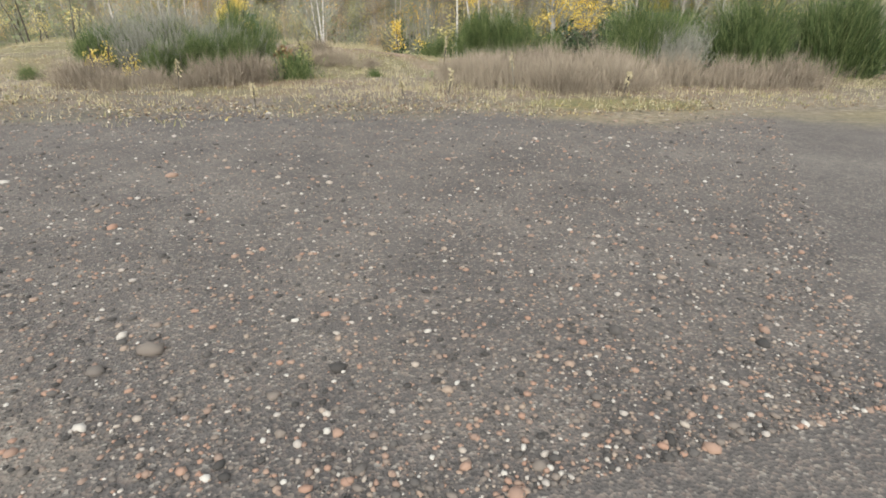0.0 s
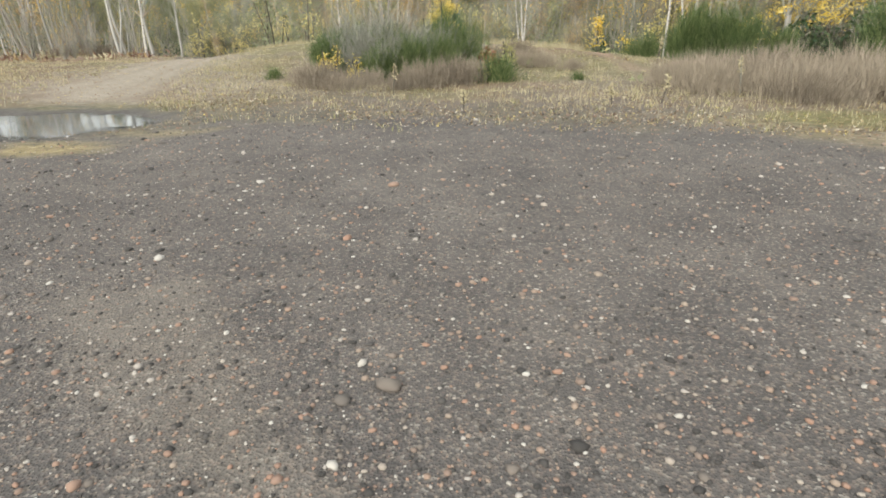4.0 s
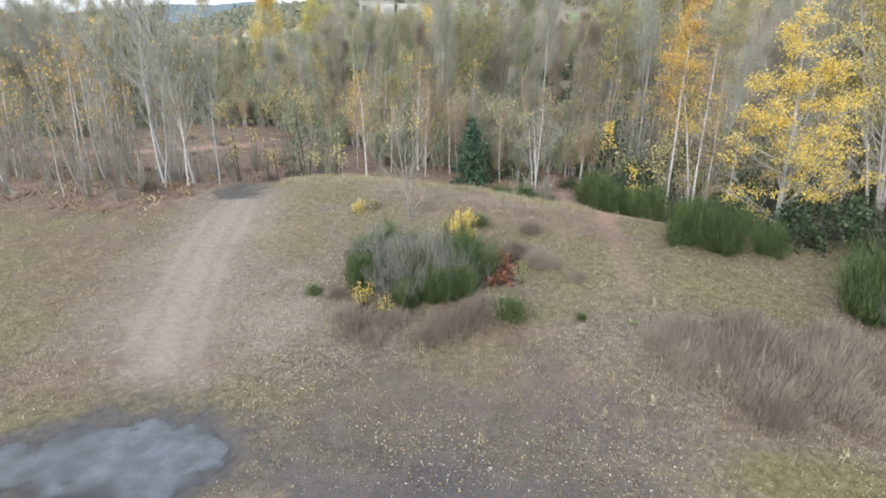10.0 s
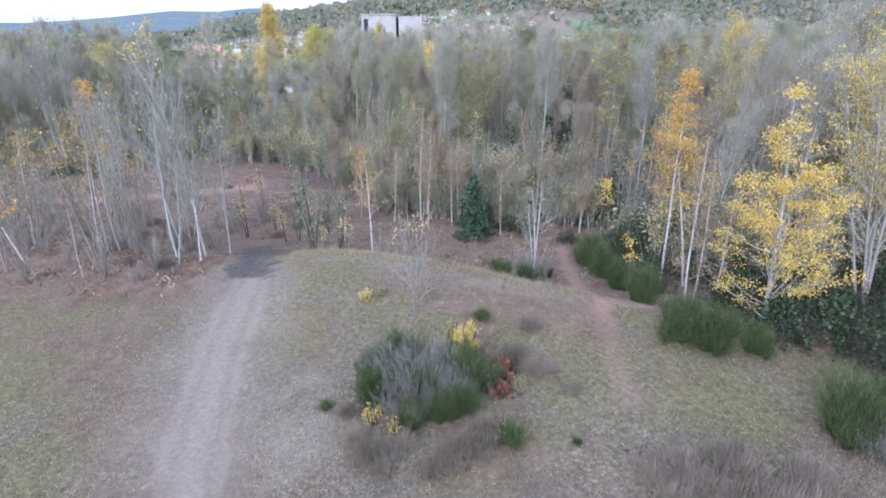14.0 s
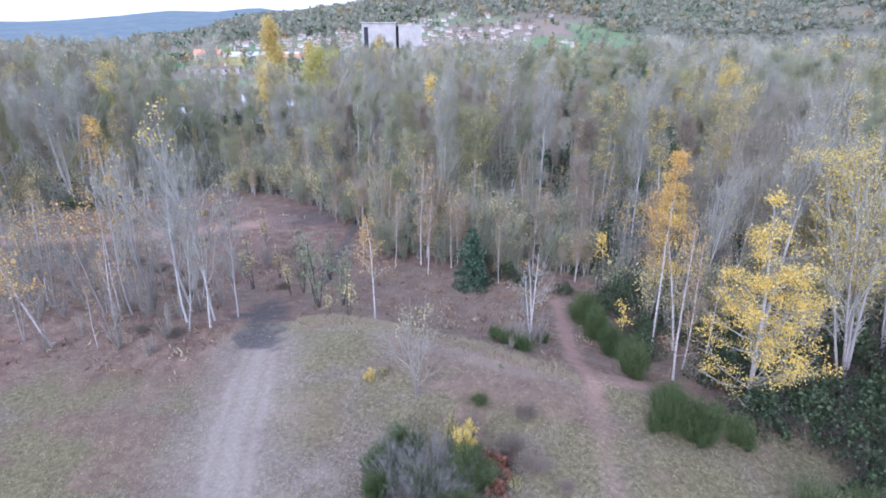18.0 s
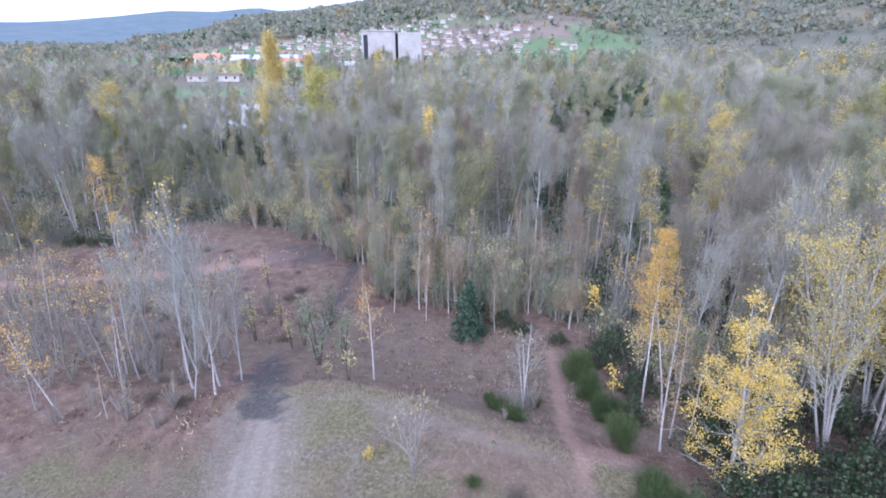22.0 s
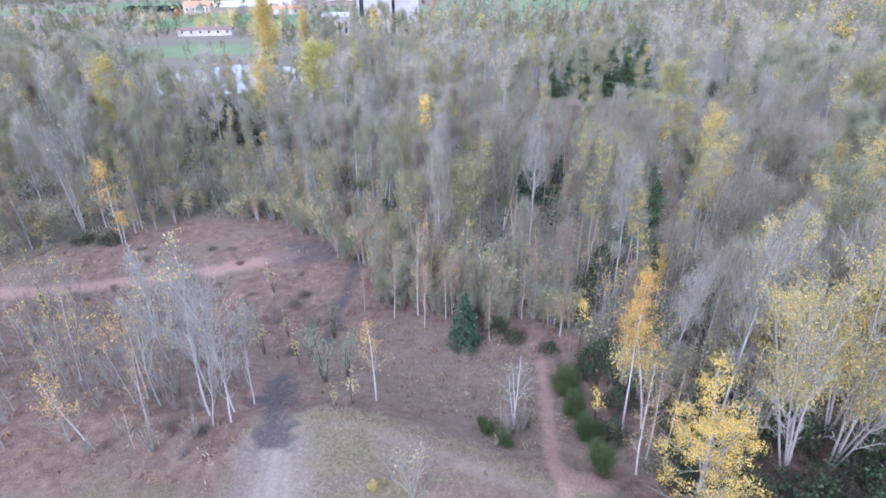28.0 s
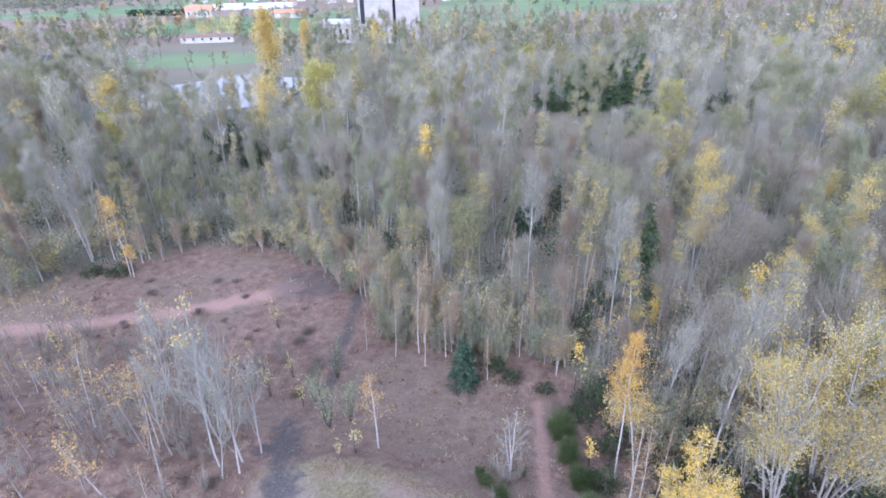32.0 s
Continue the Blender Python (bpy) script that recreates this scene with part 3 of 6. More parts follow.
tagged(puddle, "shallow puddle of still water on the gravel", "water", kind="structure")
pond = put("pond", disc("pond", POND[0], POND[1], 32, 34, FLOOR - 0.75, 64), WATER)
tagged(pond, "pond of still water among bare trees", "water", kind="structure")

# ---- plants: how they grow ----
def tubes(p0, p1, r0, r1, sides):
    """Tapered tubes between pairs of places."""
    p0, p1 = np.asarray(p0, float).reshape(-1, 3), np.asarray(p1, float).reshape(-1, 3)
    d = p1 - p0
    d /= np.maximum(np.linalg.norm(d, axis=1, keepdims=True), 1e-6)
    ref = np.where(np.abs(d[:, 2:3]) > 0.9, [[1.0, 0, 0]], [[0, 0, 1.0]])
    u = np.cross(d, ref)
    u /= np.linalg.norm(u, axis=1, keepdims=True)
    w = np.cross(d, u)
    a = np.arange(sides) * 2 * np.pi / sides
    ring = u[:, None] * np.cos(a)[None, :, None] + w[:, None] * np.sin(a)[None, :, None]
    r0, r1 = np.asarray(r0, float).reshape(-1, 1, 1), np.asarray(r1, float).reshape(-1, 1, 1)
    v = np.concatenate([p0[:, None] + ring * r0, p1[:, None] + ring * r1], 1).reshape(-1, 3)
    base = (np.arange(len(p0)) * 2 * sides)[:, None]
    k = np.arange(sides)[None]
    n = (k + 1) % sides
    f = np.stack([base + k, base + n, base + sides + n, base + sides + k], 2).reshape(-1, 4)
    return v, f


def stem(p, r, sides):
    """One unbroken tapered tube along a line of places."""
    p = np.asarray(p, float)
    d = np.gradient(p, axis=0)
    d /= np.linalg.norm(d, axis=1, keepdims=True)
    u = np.cross(d, [[0.3, 1.0, 0.1]])
    u /= np.linalg.norm(u, axis=1, keepdims=True)
    w = np.cross(d, u)
    a = np.arange(sides) * 2 * np.pi / sides
    ring = u[:, None] * np.cos(a)[None, :, None] + w[:, None] * np.sin(a)[None, :, None]
    v = (p[:, None] + ring * np.asarray(r)[:, None, None]).reshape(-1, 3)
    b = (np.arange(len(p) - 1) * sides)[:, None]
    k = np.arange(sides)[None]
    n = (k + 1) % sides
    return v, np.stack([b + k, b + n, b + sides + n, b + sides + k], 2).reshape(-1, 4)


def cones(p0, p1, r):
    """Thin three-sided twigs that end in a point."""
    p0, p1 = np.asarray(p0, float).reshape(-1, 3), np.asarray(p1, float).reshape(-1, 3)
    v, _ = tubes(p0, p1, r, np.asarray(r) * 0, 3)
    v = v.reshape(-1, 6, 3)[:, :4].reshape(-1, 3)
    base = (np.arange(len(p0)) * 4)[:, None]
    f = np.concatenate([base + [0, 1, 3], base + [1, 2, 3], base + [2, 0, 3]])
    return v, f


def blades(rng, at, size, upright=0.0, slim=0.6):
    """Leaves: a bent, pointed blade of two triangles at each place."""
    n = len(at)
    d = rng.normal(size=(n, 3))
    d[:, 2] += upright
    d /= np.linalg.norm(d, axis=1, keepdims=True)
    s = np.cross(d, rng.normal(size=(n, 3)))
    s /= np.maximum(np.linalg.norm(s, axis=1, keepdims=True), 1e-6)
    up = np.cross(d, s)
    L = (size * rng.uniform(0.6, 1.35, n))[:, None]
    mid = at + d * L * 0.45 + up * L * 0.1
    v = np.stack([at, mid + s * L * slim * 0.5, at + d * L, mid - s * L * slim * 0.5], 1).reshape(-1, 3)
    b = (np.arange(n) * 4)[:, None]
    return v, np.concatenate([b + [0, 1, 2], b + [0, 2, 3]])


def needles(rng, at, length, width, fan=0.3):
    """Fine straight twigs, each a thin pointed sliver that rises and leans away from the trunk."""
    n = len(at)
    out = at[:, :2] / np.maximum(np.hypot(at[:, 0], at[:, 1])[:, None], 0.3)
    d = rng.normal(size=(n, 3)) * 0.3 + np.concatenate([out * fan, np.ones((n, 1))], 1)
    d /= np.linalg.norm(d, axis=1, keepdims=True)
    a = rng.uniform(0, 6.283, n)
    w = np.stack([np.cos(a), np.sin(a), a * 0], 1) * width * 0.5
    L = (length * rng.uniform(0.5, 1.3, n))[:, None]
    v = np.stack([at - w, at + w, at + d * L], 1).reshape(-1, 3)
    return v, np.arange(n * 3).reshape(-1, 3)


def join(pieces):
    """One array of places with its faces from several."""
    v, tri, quad, n = [], [], [], 0
    for pv, pf in pieces:
        (quad if pf.shape[1] == 4 else tri).append(pf + n)
        v.append(pv)
        n += len(pv)
    none3, none4 = np.zeros((0, 3), int), np.zeros((0, 4), int)
    return np.concatenate(v), np.concatenate(tri) if tri else none3, np.concatenate(quad) if quad else none4


def curve_up(rng, start, direction, length, steps, rise, wobble):
    pts, p, d = [np.array(start, float)], np.array(start, float), np.array(direction, float)
    for _ in range(steps):
        d = d + [0, 0, rise] + rng.normal(size=3) * wobble
        d /= np.linalg.norm(d)
        p = p + d * length / steps
        pts.append(p)
    return np.array(pts)


def grow(rng, H, r, stems=1, splay=0.1, t0=0.25, n1=22, a1=50, l1=0.3, rise=0.18, n2=5, l2=0.4, n3=3, l3=0.45, twig=0.008, bend=0.03, lean=(0, 0), shape="cone", steps=4, sides=7, lite=False, skew=0.85):
    """A tree as three sets of pieces, trunk, boughs and twigs, and the places on its twigs where leaves can sit."""
    trunk, bough, twigs, seats = [], [], [], []
    for k in range(stems):
        a = rng.uniform(0, 6.283)
        tilt = splay * (0.4 + rng.random()) if stems > 1 else 0.0
        h = H * (1 if k == 0 else rng.uniform(0.72, 0.98))
        d = np.array([math.cos(a) * tilt + lean[0], math.sin(a) * tilt + lean[1], 1.0])
        p = curve_up(rng, (rng.normal() * r * (stems > 1), rng.normal() * r * (stems > 1), -0.15), d, h, 9, 0.05 if stems > 1 else 0.02, bend)
        s = np.linspace(0, 1, 10)
        rr = r * (1 if k == 0 else 0.8) * (1 - s) ** 0.85 + 0.012
        rr[0] *= 1.25
        trunk.append(stem(p, rr, sides))
        for _ in range(n1):
            t = t0 + (0.98 - t0) * rng.random() ** skew
            i = min(int(t * 9), 8)
            q = p[i] + (p[i + 1] - p[i]) * (t * 9 - i)
            if shape == "cone":
                L = h * l1 * (1.05 - t) * rng.uniform(0.6, 1.2) / (1.05 - t0)
            else:
                u = (t - t0) / (1 - t0)
                L = h * l1 * (0.35 + 1.6 * u * (1.05 - u) + 0.1) * rng.uniform(0.6, 1.15)
            b, el = rng.uniform(0, 6.283), radians(a1 * rng.uniform(0.7, 1.25))
            dd = (math.cos(b) * math.sin(el), math.sin(b) * math.sin(el), math.cos(el))
            c = curve_up(rng, q, dd, L, steps, rise, 0.12)
            br = np.linspace(1, 0.25, steps + 1) * min(rr[i] * 0.5, 0.012 + L * 0.011)
            bough.append(tubes(c[:-1], c[1:], br[:-1], br[1:], 4))
            for _ in range(n2):
                w = rng.uniform(0.25, 1.0) * steps
                j = min(int(w), steps - 1)
                e = c[j] + (c[j + 1] - c[j]) * (w - j)
                o = (c[j + 1] - c[j]) / max(np.linalg.norm(c[j + 1] - c[j]), 1e-6) + rng.normal(size=3) * 0.55 + [0, 0, rise]
                M = L * l2 * rng.uniform(0.5, 1.2)
                g = curve_up(rng, e, o / np.linalg.norm(o), M, 2, rise * 0.6, 0.15)
                if lite:
                    twigs.append((g[0], g[2]))
                else:
                    bough.append(tubes(g[:-1], g[1:], [twig * 1.5, twig * 1.2], [twig * 1.2, twig * 0.6], 3))
                seats.append(g[1:])
                for _ in range(n3):
                    f = g[0] + (g[2] - g[0]) * rng.uniform(0.15, 1.0)
                    x = (g[2] - g[0]) / max(M, 1e-6) + rng.normal(size=3) * 0.6
                    tip = f + x / np.linalg.norm(x) * M * l3 * rng.uniform(0.6, 1.3)
                    twigs.append((f, tip))
                    seats.append(np.array([tip, (f + tip) / 2]))
    tw = np.array(twigs).reshape(-1, 2, 3)
    fine = [cones(tw[:, 0], tw[:, 1], np.full(len(tw), twig))] if len(tw) else []
    return trunk, bough + fine, np.concatenate(seats)


def tree(name, label, category, bark, twig_mat, leaf_mat, leaves, leaf_size, rng, group="", jitter=0.15, crown_from=0.0, spray=0, low=0.0, clumps=0, **how):
    """A tree with trunk, branches and leaves as parts, standing at the origin; copies share its meshes."""
    trunk, bough, seats = grow(rng, **how)
    thing = tagged(new(name), label, category, group)
    for one in trunk:
        put("trunk", mesh_of("trunk", *one), bark, thing, smooth=True)
    if spray:
        at = seats[rng.integers(0, len(seats), spray)] + rng.normal(size=(spray, 3)) * 0.16
        bough.append(needles(rng, at, 0.85, 0.017))
    put("crown", mesh_of("crown", *join(bough)), twig_mat, thing)["kind"] = "stuff"
    if leaves:
        ok = seats[seats[:, 2] > crown_from * how["H"]]
        odds = np.clip(1.08 - ok[:, 2] / how["H"], 0.05, 1) ** low
        pick_at = rng.choice(len(ok), clumps or leaves, p=odds / odds.sum())
        if clumps:
            pick_at = pick_at[rng.integers(0, clumps, leaves)]
        at = ok[pick_at] + rng.normal(size=(leaves, 3)) * jitter * ([1, 1, 0.6] if clumps else [1, 1, 1])
        v, f = blades(rng, at, leaf_size)
        put("foliage", mesh_of("foliage", v, f), leaf_mat, thing)["kind"] = "stuff"
    return thing


def stand(thing, x, y, scale=1.0, turn=0.0, lean=(0, 0), tall=1.0):
    thing.matrix_basis = Matrix.Translation((x, y, ground_at(x, y) - 0.05)) @ Euler((radians(lean[1]), radians(lean[0]), radians(turn))).to_matrix().to_4x4() @ Matrix.Diagonal((scale, scale, scale * tall, 1))
    return thing


def another(thing, x, y, scale=1.0, turn=0.0, lean=(0, 0), tall=1.0):
    return stand(copy_thing(thing, Matrix.Identity(4)), x, y, scale, turn, lean, tall)

# ---- single trees round the clearing ----
def rng_of(n):
    return np.random.default_rng(n)


birch_how = dict(r=0.046, t0=0.35, n1=20, a1=55, l1=0.3, rise=0.1, n2=4, l2=0.45, n3=3, twig=0.006)
stand(tree("birch", "slender white birch with sparse orange-yellow leaves on the slope", "tree", BIRCH, RED_TWIG, ORANGE, 620, 0.085, rng_of(1), H=5.8, **birch_how), -5.5, 26.5, lean=(1.5, 0))
twin = tree("birch", "small bare white birch with two stems beside the path", "tree", BIRCH, PALE_TWIG, ORANGE, 60, 0.1, rng_of(2), H=4.8, stems=3, splay=0.26, **{**birch_how, "l1": 0.45, "n1": 16, "twig": 0.008})
stand(twin, 2.67, 24.8)
stand(tree("birch", "leaning white birch with an orange-yellow crown over leaf litter", "tree", BIRCH, RED_TWIG, ORANGE, 420, 0.11, rng_of(3), H=5.4, lean=(-0.28, -0.05), crown_from=0.55, **birch_how), -19.3, 20.9)
stand(tree("birch", "white birch with a thin orange crown among bare saplings", "tree", BIRCH, RED_TWIG, ORANGE, 480, 0.11, rng_of(4), H=7.8, crown_from=0.6, **birch_how), -19.2, 25.4, lean=(1.5, 0))
stand(tree("birch", "short thin birch stem beside the black track", "tree", BIRCH, RED_TWIG, RUST, 120, 0.09, rng_of(5), H=4.6, **{**birch_how, "n1": 10}), -13.1, 23.4, lean=(2, 0))

poplar_how = dict(r=0.048, t0=0.2, n1=32, a1=40, l1=0.42, rise=0.24, n2=6, l2=0.42, n3=4, l3=0.5, twig=0.009)
bare_a = tree("bare_poplar", "tall bare pale poplar with a few yellow leaves at the tips", "tree", PALE_BARK, PALE_TWIG, YELLOW, 50, 0.15, rng_of(6), H=11.0, bend=0.06, crown_from=0.86, **poplar_how)
stand(bare_a, -14.5, 23.8, lean=(-7, 0))
bare_b = tree("bare_poplar", "bare pale poplar with a yellow leaf tuft at its top", "tree", PALE_BARK, PALE_TWIG, YELLOW, 60, 0.15, rng_of(7), H=10.2, bend=0.06, crown_from=0.88, **poplar_how)
stand(bare_b, -13.3, 24.3, lean=(-2, 0))
bare_c = tree("bare_poplar", "slender bare grey poplar over the red clearing", "tree", PALE_BARK, PALE_TWIG, YELLOW, 20, 0.15, rng_of(8), H=9.4, bend=0.06, crown_from=0.8, **poplar_how)
stand(bare_c, -15.4, 25.9, lean=(-4, 0))
for x, y, s, a, w in [(-12.6, 25.3, 0.8, 60, 1), (-16.6, 27.6, 0.95, 140, -4), (-13.9, 22.9, 0.72, 220, -9), (-17.9, 24.6, 0.85, 300, -5), (-20.8, 30.2, 1.0, 20, -3)]:
    another(bare_c, x, y, s, a, (w, 0))
stand(tree("young_poplar", "young bare poplar with yellowish tip leaves behind the broom", "tree", GREY_BARK, TWIG, PALE_YELLOW, 120, 0.08, rng_of(9), H=4.7, stems=4, splay=0.16, r=0.016, t0=0.12, n1=9, a1=52, l1=0.5, rise=0.16, n2=6, n3=3, twig=0.005, crown_from=0.7), -2.2, 18.4)

yellow_poplar = tree("yellow_poplar", "poplar in bright yellow autumn leaf at the wood edge", "tree", PALE_BARK, PALE_TWIG, YELLOW, 15000, 0.078, rng_of(10), jitter=0.17, low=0.9, skew=1.5, clumps=260, H=8.9, r=0.1, t0=0.1, n1=52, a1=66, l1=0.36, rise=0.1, n2=6, l2=0.42, n3=3, twig=0.009)
stand(yellow_poplar, 11.1, 20.0, lean=(-4, 0))
big_poplar = tree("pale_poplar", "tall many-stemmed poplar with golden leaves in its upper crown", "tree", GREY_BARK, PALE_TWIG, GOLD_PALE, 11000, 0.08, rng_of(11), jitter=0.24, crown_from=0.36, clumps=480, H=12.4, r=0.07, stems=5, splay=0.2, t0=0.2, n1=22, a1=42, l1=0.26, rise=0.16, n2=7, l2=0.45, n3=3, twig=0.01, shape="oval")
stand(big_poplar, 16.6, 22.9, lean=(-5, 0))
another(big_poplar, 19.4, 23.6, 1.02, 140, (-5, 0))
another(big_poplar, 17.2, 30.5, 0.95, 250, (-4, 0))
another(big_poplar, 23.5, 27.0, 0.98, 60, (-4, 0))
gold = tree("pale_poplar", "poplar with golden yellow upper leaves behind the bramble", "tree", PALE_BARK, PALE_TWIG, GOLD_PALE, 4200, 0.11, rng_of(12), jitter=0.24, crown_from=0.4, clumps=300, H=10.5, r=0.08, stems=2, splay=0.1, t0=0.3, n1=24, a1=42, l1=0.26, n2=5, n3=3, twig=0.009, shape="oval")
stand(gold, 20.6, 26.2, lean=(-4, 0))
another(gold, 28.5, 45.0, 0.95, 80)
another(gold, 22.8, 38.9, 0.95, 200)
another(gold, 35.4, 50.0, 1.1, 20)
another(gold, 31.0, 39.0, 0.9, 300)
another(gold, 25.8, 32.0, 0.85, 120)
orange_birch = tree("birch", "birch with a dense orange-yellow crown at the wood edge", "tree", BIRCH, RED_TWIG, ORANGE, 5600, 0.076, rng_of(13), jitter=0.16, crown_from=0.32, clumps=460, H=10.6, r=0.052, t0=0.34, n1=36, a1=48, l1=0.2, rise=0.06, n2=5, l2=0.5, n3=3, twig=0.007)
stand(orange_birch, 9.1, 25.8, lean=(-3.5, 0))
lemon_birch = tree("birch", "birch turning yellow beside the orange one", "tree", BIRCH, RED_TWIG, YELLOW, 3000, 0.08, rng_of(14), jitter=0.17, crown_from=0.36, clumps=200, H=8.6, r=0.05, t0=0.4, n1=26, a1=48, l1=0.2, rise=0.06, n2=5, n3=3, twig=0.007)
stand(lemon_birch, 10.3, 26.2, lean=(-3, 0))
rust_birch = tree("birch", "thin birch with rust-coloured leaves and a pinkish stem", "tree", BIRCH, RED_TWIG, RUST, 700, 0.085, rng_of(15), H=7.2, r=0.044, t0=0.15, n1=30, a1=55, l1=0.16, rise=0.02, n2=4, n3=4, twig=0.006)
stand(rust_birch, 8.8, 21.9, lean=(-2.5, 0))
another(rust_birch, 9.7, 23.3, 0.9, 120, (-2, 0))
another(rust_birch, 11.1, 24.4, 0.82, 210, (-1, 0))
stand(tree("sapling", "small birch with a few bright yellow leaf clumps", "tree", DARK_BARK, TWIG, YELLOW, 240, 0.15, rng_of(16), H=4.6, r=0.03, t0=0.35, n1=9, a1=40, l1=0.18, n2=3, n3=2, twig=0.006), 7.95, 34.6)
stand(tree("sapling", "low sapling with yellow-green leaves beside the broom", "tree", DARK_BARK, TWIG, YELLOW, 160, 0.14, rng_of(17), H=2.6, r=0.03, t0=0.3, n1=9, a1=40, l1=0.25, n2=3, n3=2, twig=0.006), 7.7, 26.8)

pale_pop = tree("pale_poplar", "broad poplar with pale yellow leaves inside the wood", "tree", PALE_BARK, PALE_TWIG, GOLD_PALE, 12000, 0.1, rng_of(18), jitter=0.3, crown_from=0.36, clumps=420, H=13.4, r=0.1, stems=3, splay=0.1, t0=0.3, n1=26, a1=32, l1=0.24, rise=0.22, n2=5, n3=3, twig=0.012, shape="oval")
stand(pale_pop, 21.3, 50.2)
slim_gold = tree("pale_poplar", "narrow poplar with golden leaves rising from bare trees", "tree", PALE_BARK, TWIG, YELLOW, 900, 0.2, rng_of(19), jitter=0.3, crown_from=0.45, H=10.4, r=0.09, t0=0.35, n1=24, a1=28, l1=0.18, rise=0.25, n2=5, n3=3, twig=0.011)
stand(slim_gold, -6.8, 67.5, 1.2)
another(slim_gold, 20.5, 37.5, 0.92, 100)
another(slim_gold, 14.8, 40.0, 0.6, 160)
pale_birch = tree("birch", "tall birch with a faded orange crown at the clearing edge", "tree", BIRCH, RED_TWIG, RUST_GOLD, 1500, 0.12, rng_of(29), jitter=0.2, crown_from=0.3, clumps=260, H=11.6, r=0.07, t0=0.3, n1=34, a1=42, l1=0.17, rise=0.08, n2=5, l2=0.5, n3=3, twig=0.008)
stand(pale_birch, -46.0, 48.6)
another(pale_birch, -48.2, 47.2, 0.9, 80)
another(pale_birch, -39.4, 51.5, 0.8, 200)
stand(tree("bare_poplar", "bare whitish poplar over the far edge of the clearing", "tree", PALE_BARK, PALE_TWIG, YELLOW, 30, 0.2, rng_of(20), H=12.6, stems=3, splay=0.1, **{**poplar_how, "t0": 0.35}), -42.0, 51.5)
stand(tree("birch", "birch with a rusty orange crown at the clearing edge", "tree", BIRCH, RED_TWIG, ORANGE, 900, 0.16, rng_of(21), H=9.6, crown_from=0.3, **birch_how), -37.2, 50.3)
stand(tree("sapling", "small tree with orange-yellow leaves on the clearing edge", "tree", BIRCH, RED_TWIG, ORANGE, 420, 0.16, rng_of(22), H=3.9, **birch_how), -36.6, 50.0)
oak = tree("oak", "round oak with yellow-green leaves in the far wood", "tree", GREY_BARK, TWIG, LIME_LEAF, 7000, 0.24, rng_of(23), jitter=0.5, H=11.4, r=0.22, t0=0.3, n1=34, a1=60, l1=0.36, rise=0.1, n2=6, n3=3, twig=0.014, shape="oval")
stand(oak, -29.5, 102.0, 1.15)
for x, y, s, a in [(66.5, 96.0, 1.1, 40), (34.5, 105.0, 0.85, 100), (70.0, 137.0, 0.8, 170), (-120, 104, 0.9, 210), (28.0, 79.0, 0.7, 60), (-62.0, 88.0, 0.7, 130), (77.0, 158.0, 1.0, 80), (28.0, 92.0, 0.6, 220), (62.0, 99.0, 0.8, 310), (12.0, 160.0, 0.9, 10), (-34.0, 150.0, 0.8, 250)]:
    another(oak, x, y, s, a)
lime = tree("poplar", "tall poplar with deep yellow leaves by the pond", "tree", GREY_BARK, TWIG, GOLD, 11000, 0.3, rng_of(24), jitter=0.6, crown_from=0.08, H=18.5, r=0.2, bend=0.008, t0=0.08, n1=56, a1=42, l1=0.3, rise=0.25, n2=5, n3=3, twig=0.02)
stand(lime, -57.0, 150.0, 1.25)
gold_oak = tree("oak", "rounded tree with orange-yellow leaves before the pond", "tree", GREY_BARK, TWIG, GOLD, 6000, 0.24, rng_of(28), jitter=0.5, H=10.0, r=0.2, t0=0.2, n1=34, a1=58, l1=0.36, rise=0.1, n2=5, n3=3, twig=0.014, shape="oval", low=0.5)
stand(gold_oak, -74.0, 106.0, 1.1)
for x, y, s, a in [(-41.0, 104.0, 1.1, 90), (-132, 170, 0.9, 200), (-140, 205, 0.8, 20), (58, 118, 0.7, 40), (-100, 100, 0.6, 300), (-4.0, 96, 0.6, 150), (44, 70, 0.55, 10), (-52, 72, 0.5, 260)]:
    another(gold_oak, x, y, s, a)
another(lime, -60.5, 193.0, 0.85, 20)
stand(tree("green_tree", "rounded tree still in green leaf among bare crowns", "tree", GREY_BARK, TWIG, PINE, 1500, 0.3, rng_of(25), jitter=0.4, H=8.2, r=0.12, t0=0.2, n1=26, a1=45, l1=0.26, n2=5, n3=3, twig=0.012, shape="oval"), -15.4, 105.0)

# saplings with some leaf on the slope behind the mound
sap = tree("sapling", "sapling with sparse yellow leaves among the leaf litter", "tree", DARK_BARK, TWIG, PALE_YELLOW, 150, 0.13, rng_of(26), group="clearing saplings", H=3.6, r=0.035, stems=2, splay=0.12, t0=0.3, n1=13, a1=38, l1=0.26, n2=4, n3=2, twig=0.006)
stand(sap, -14.7, 31.9)
olive_shrub = tree("shrub", "loose shrub with grey-green and yellowish leaves", "shrub", DARK_BARK, TWIG, GREY_GREEN, 620, 0.14, rng_of(27), group="clearing saplings", H=4.6, r=0.04, stems=4, splay=0.22, t0=0.2, n1=11, a1=45, l1=0.3, n2=4, n3=2, twig=0.006, shape="oval")
stand(olive_shrub, -9.3, 28.6)
for x, y, s, a in [(-8.1, 29.6, 0.8, 70), (-11.2, 31.4, 0.7, 150), (-10.4, 34.8, 0.7, 200)]:
    another(olive_shrub, x, y, s, a)
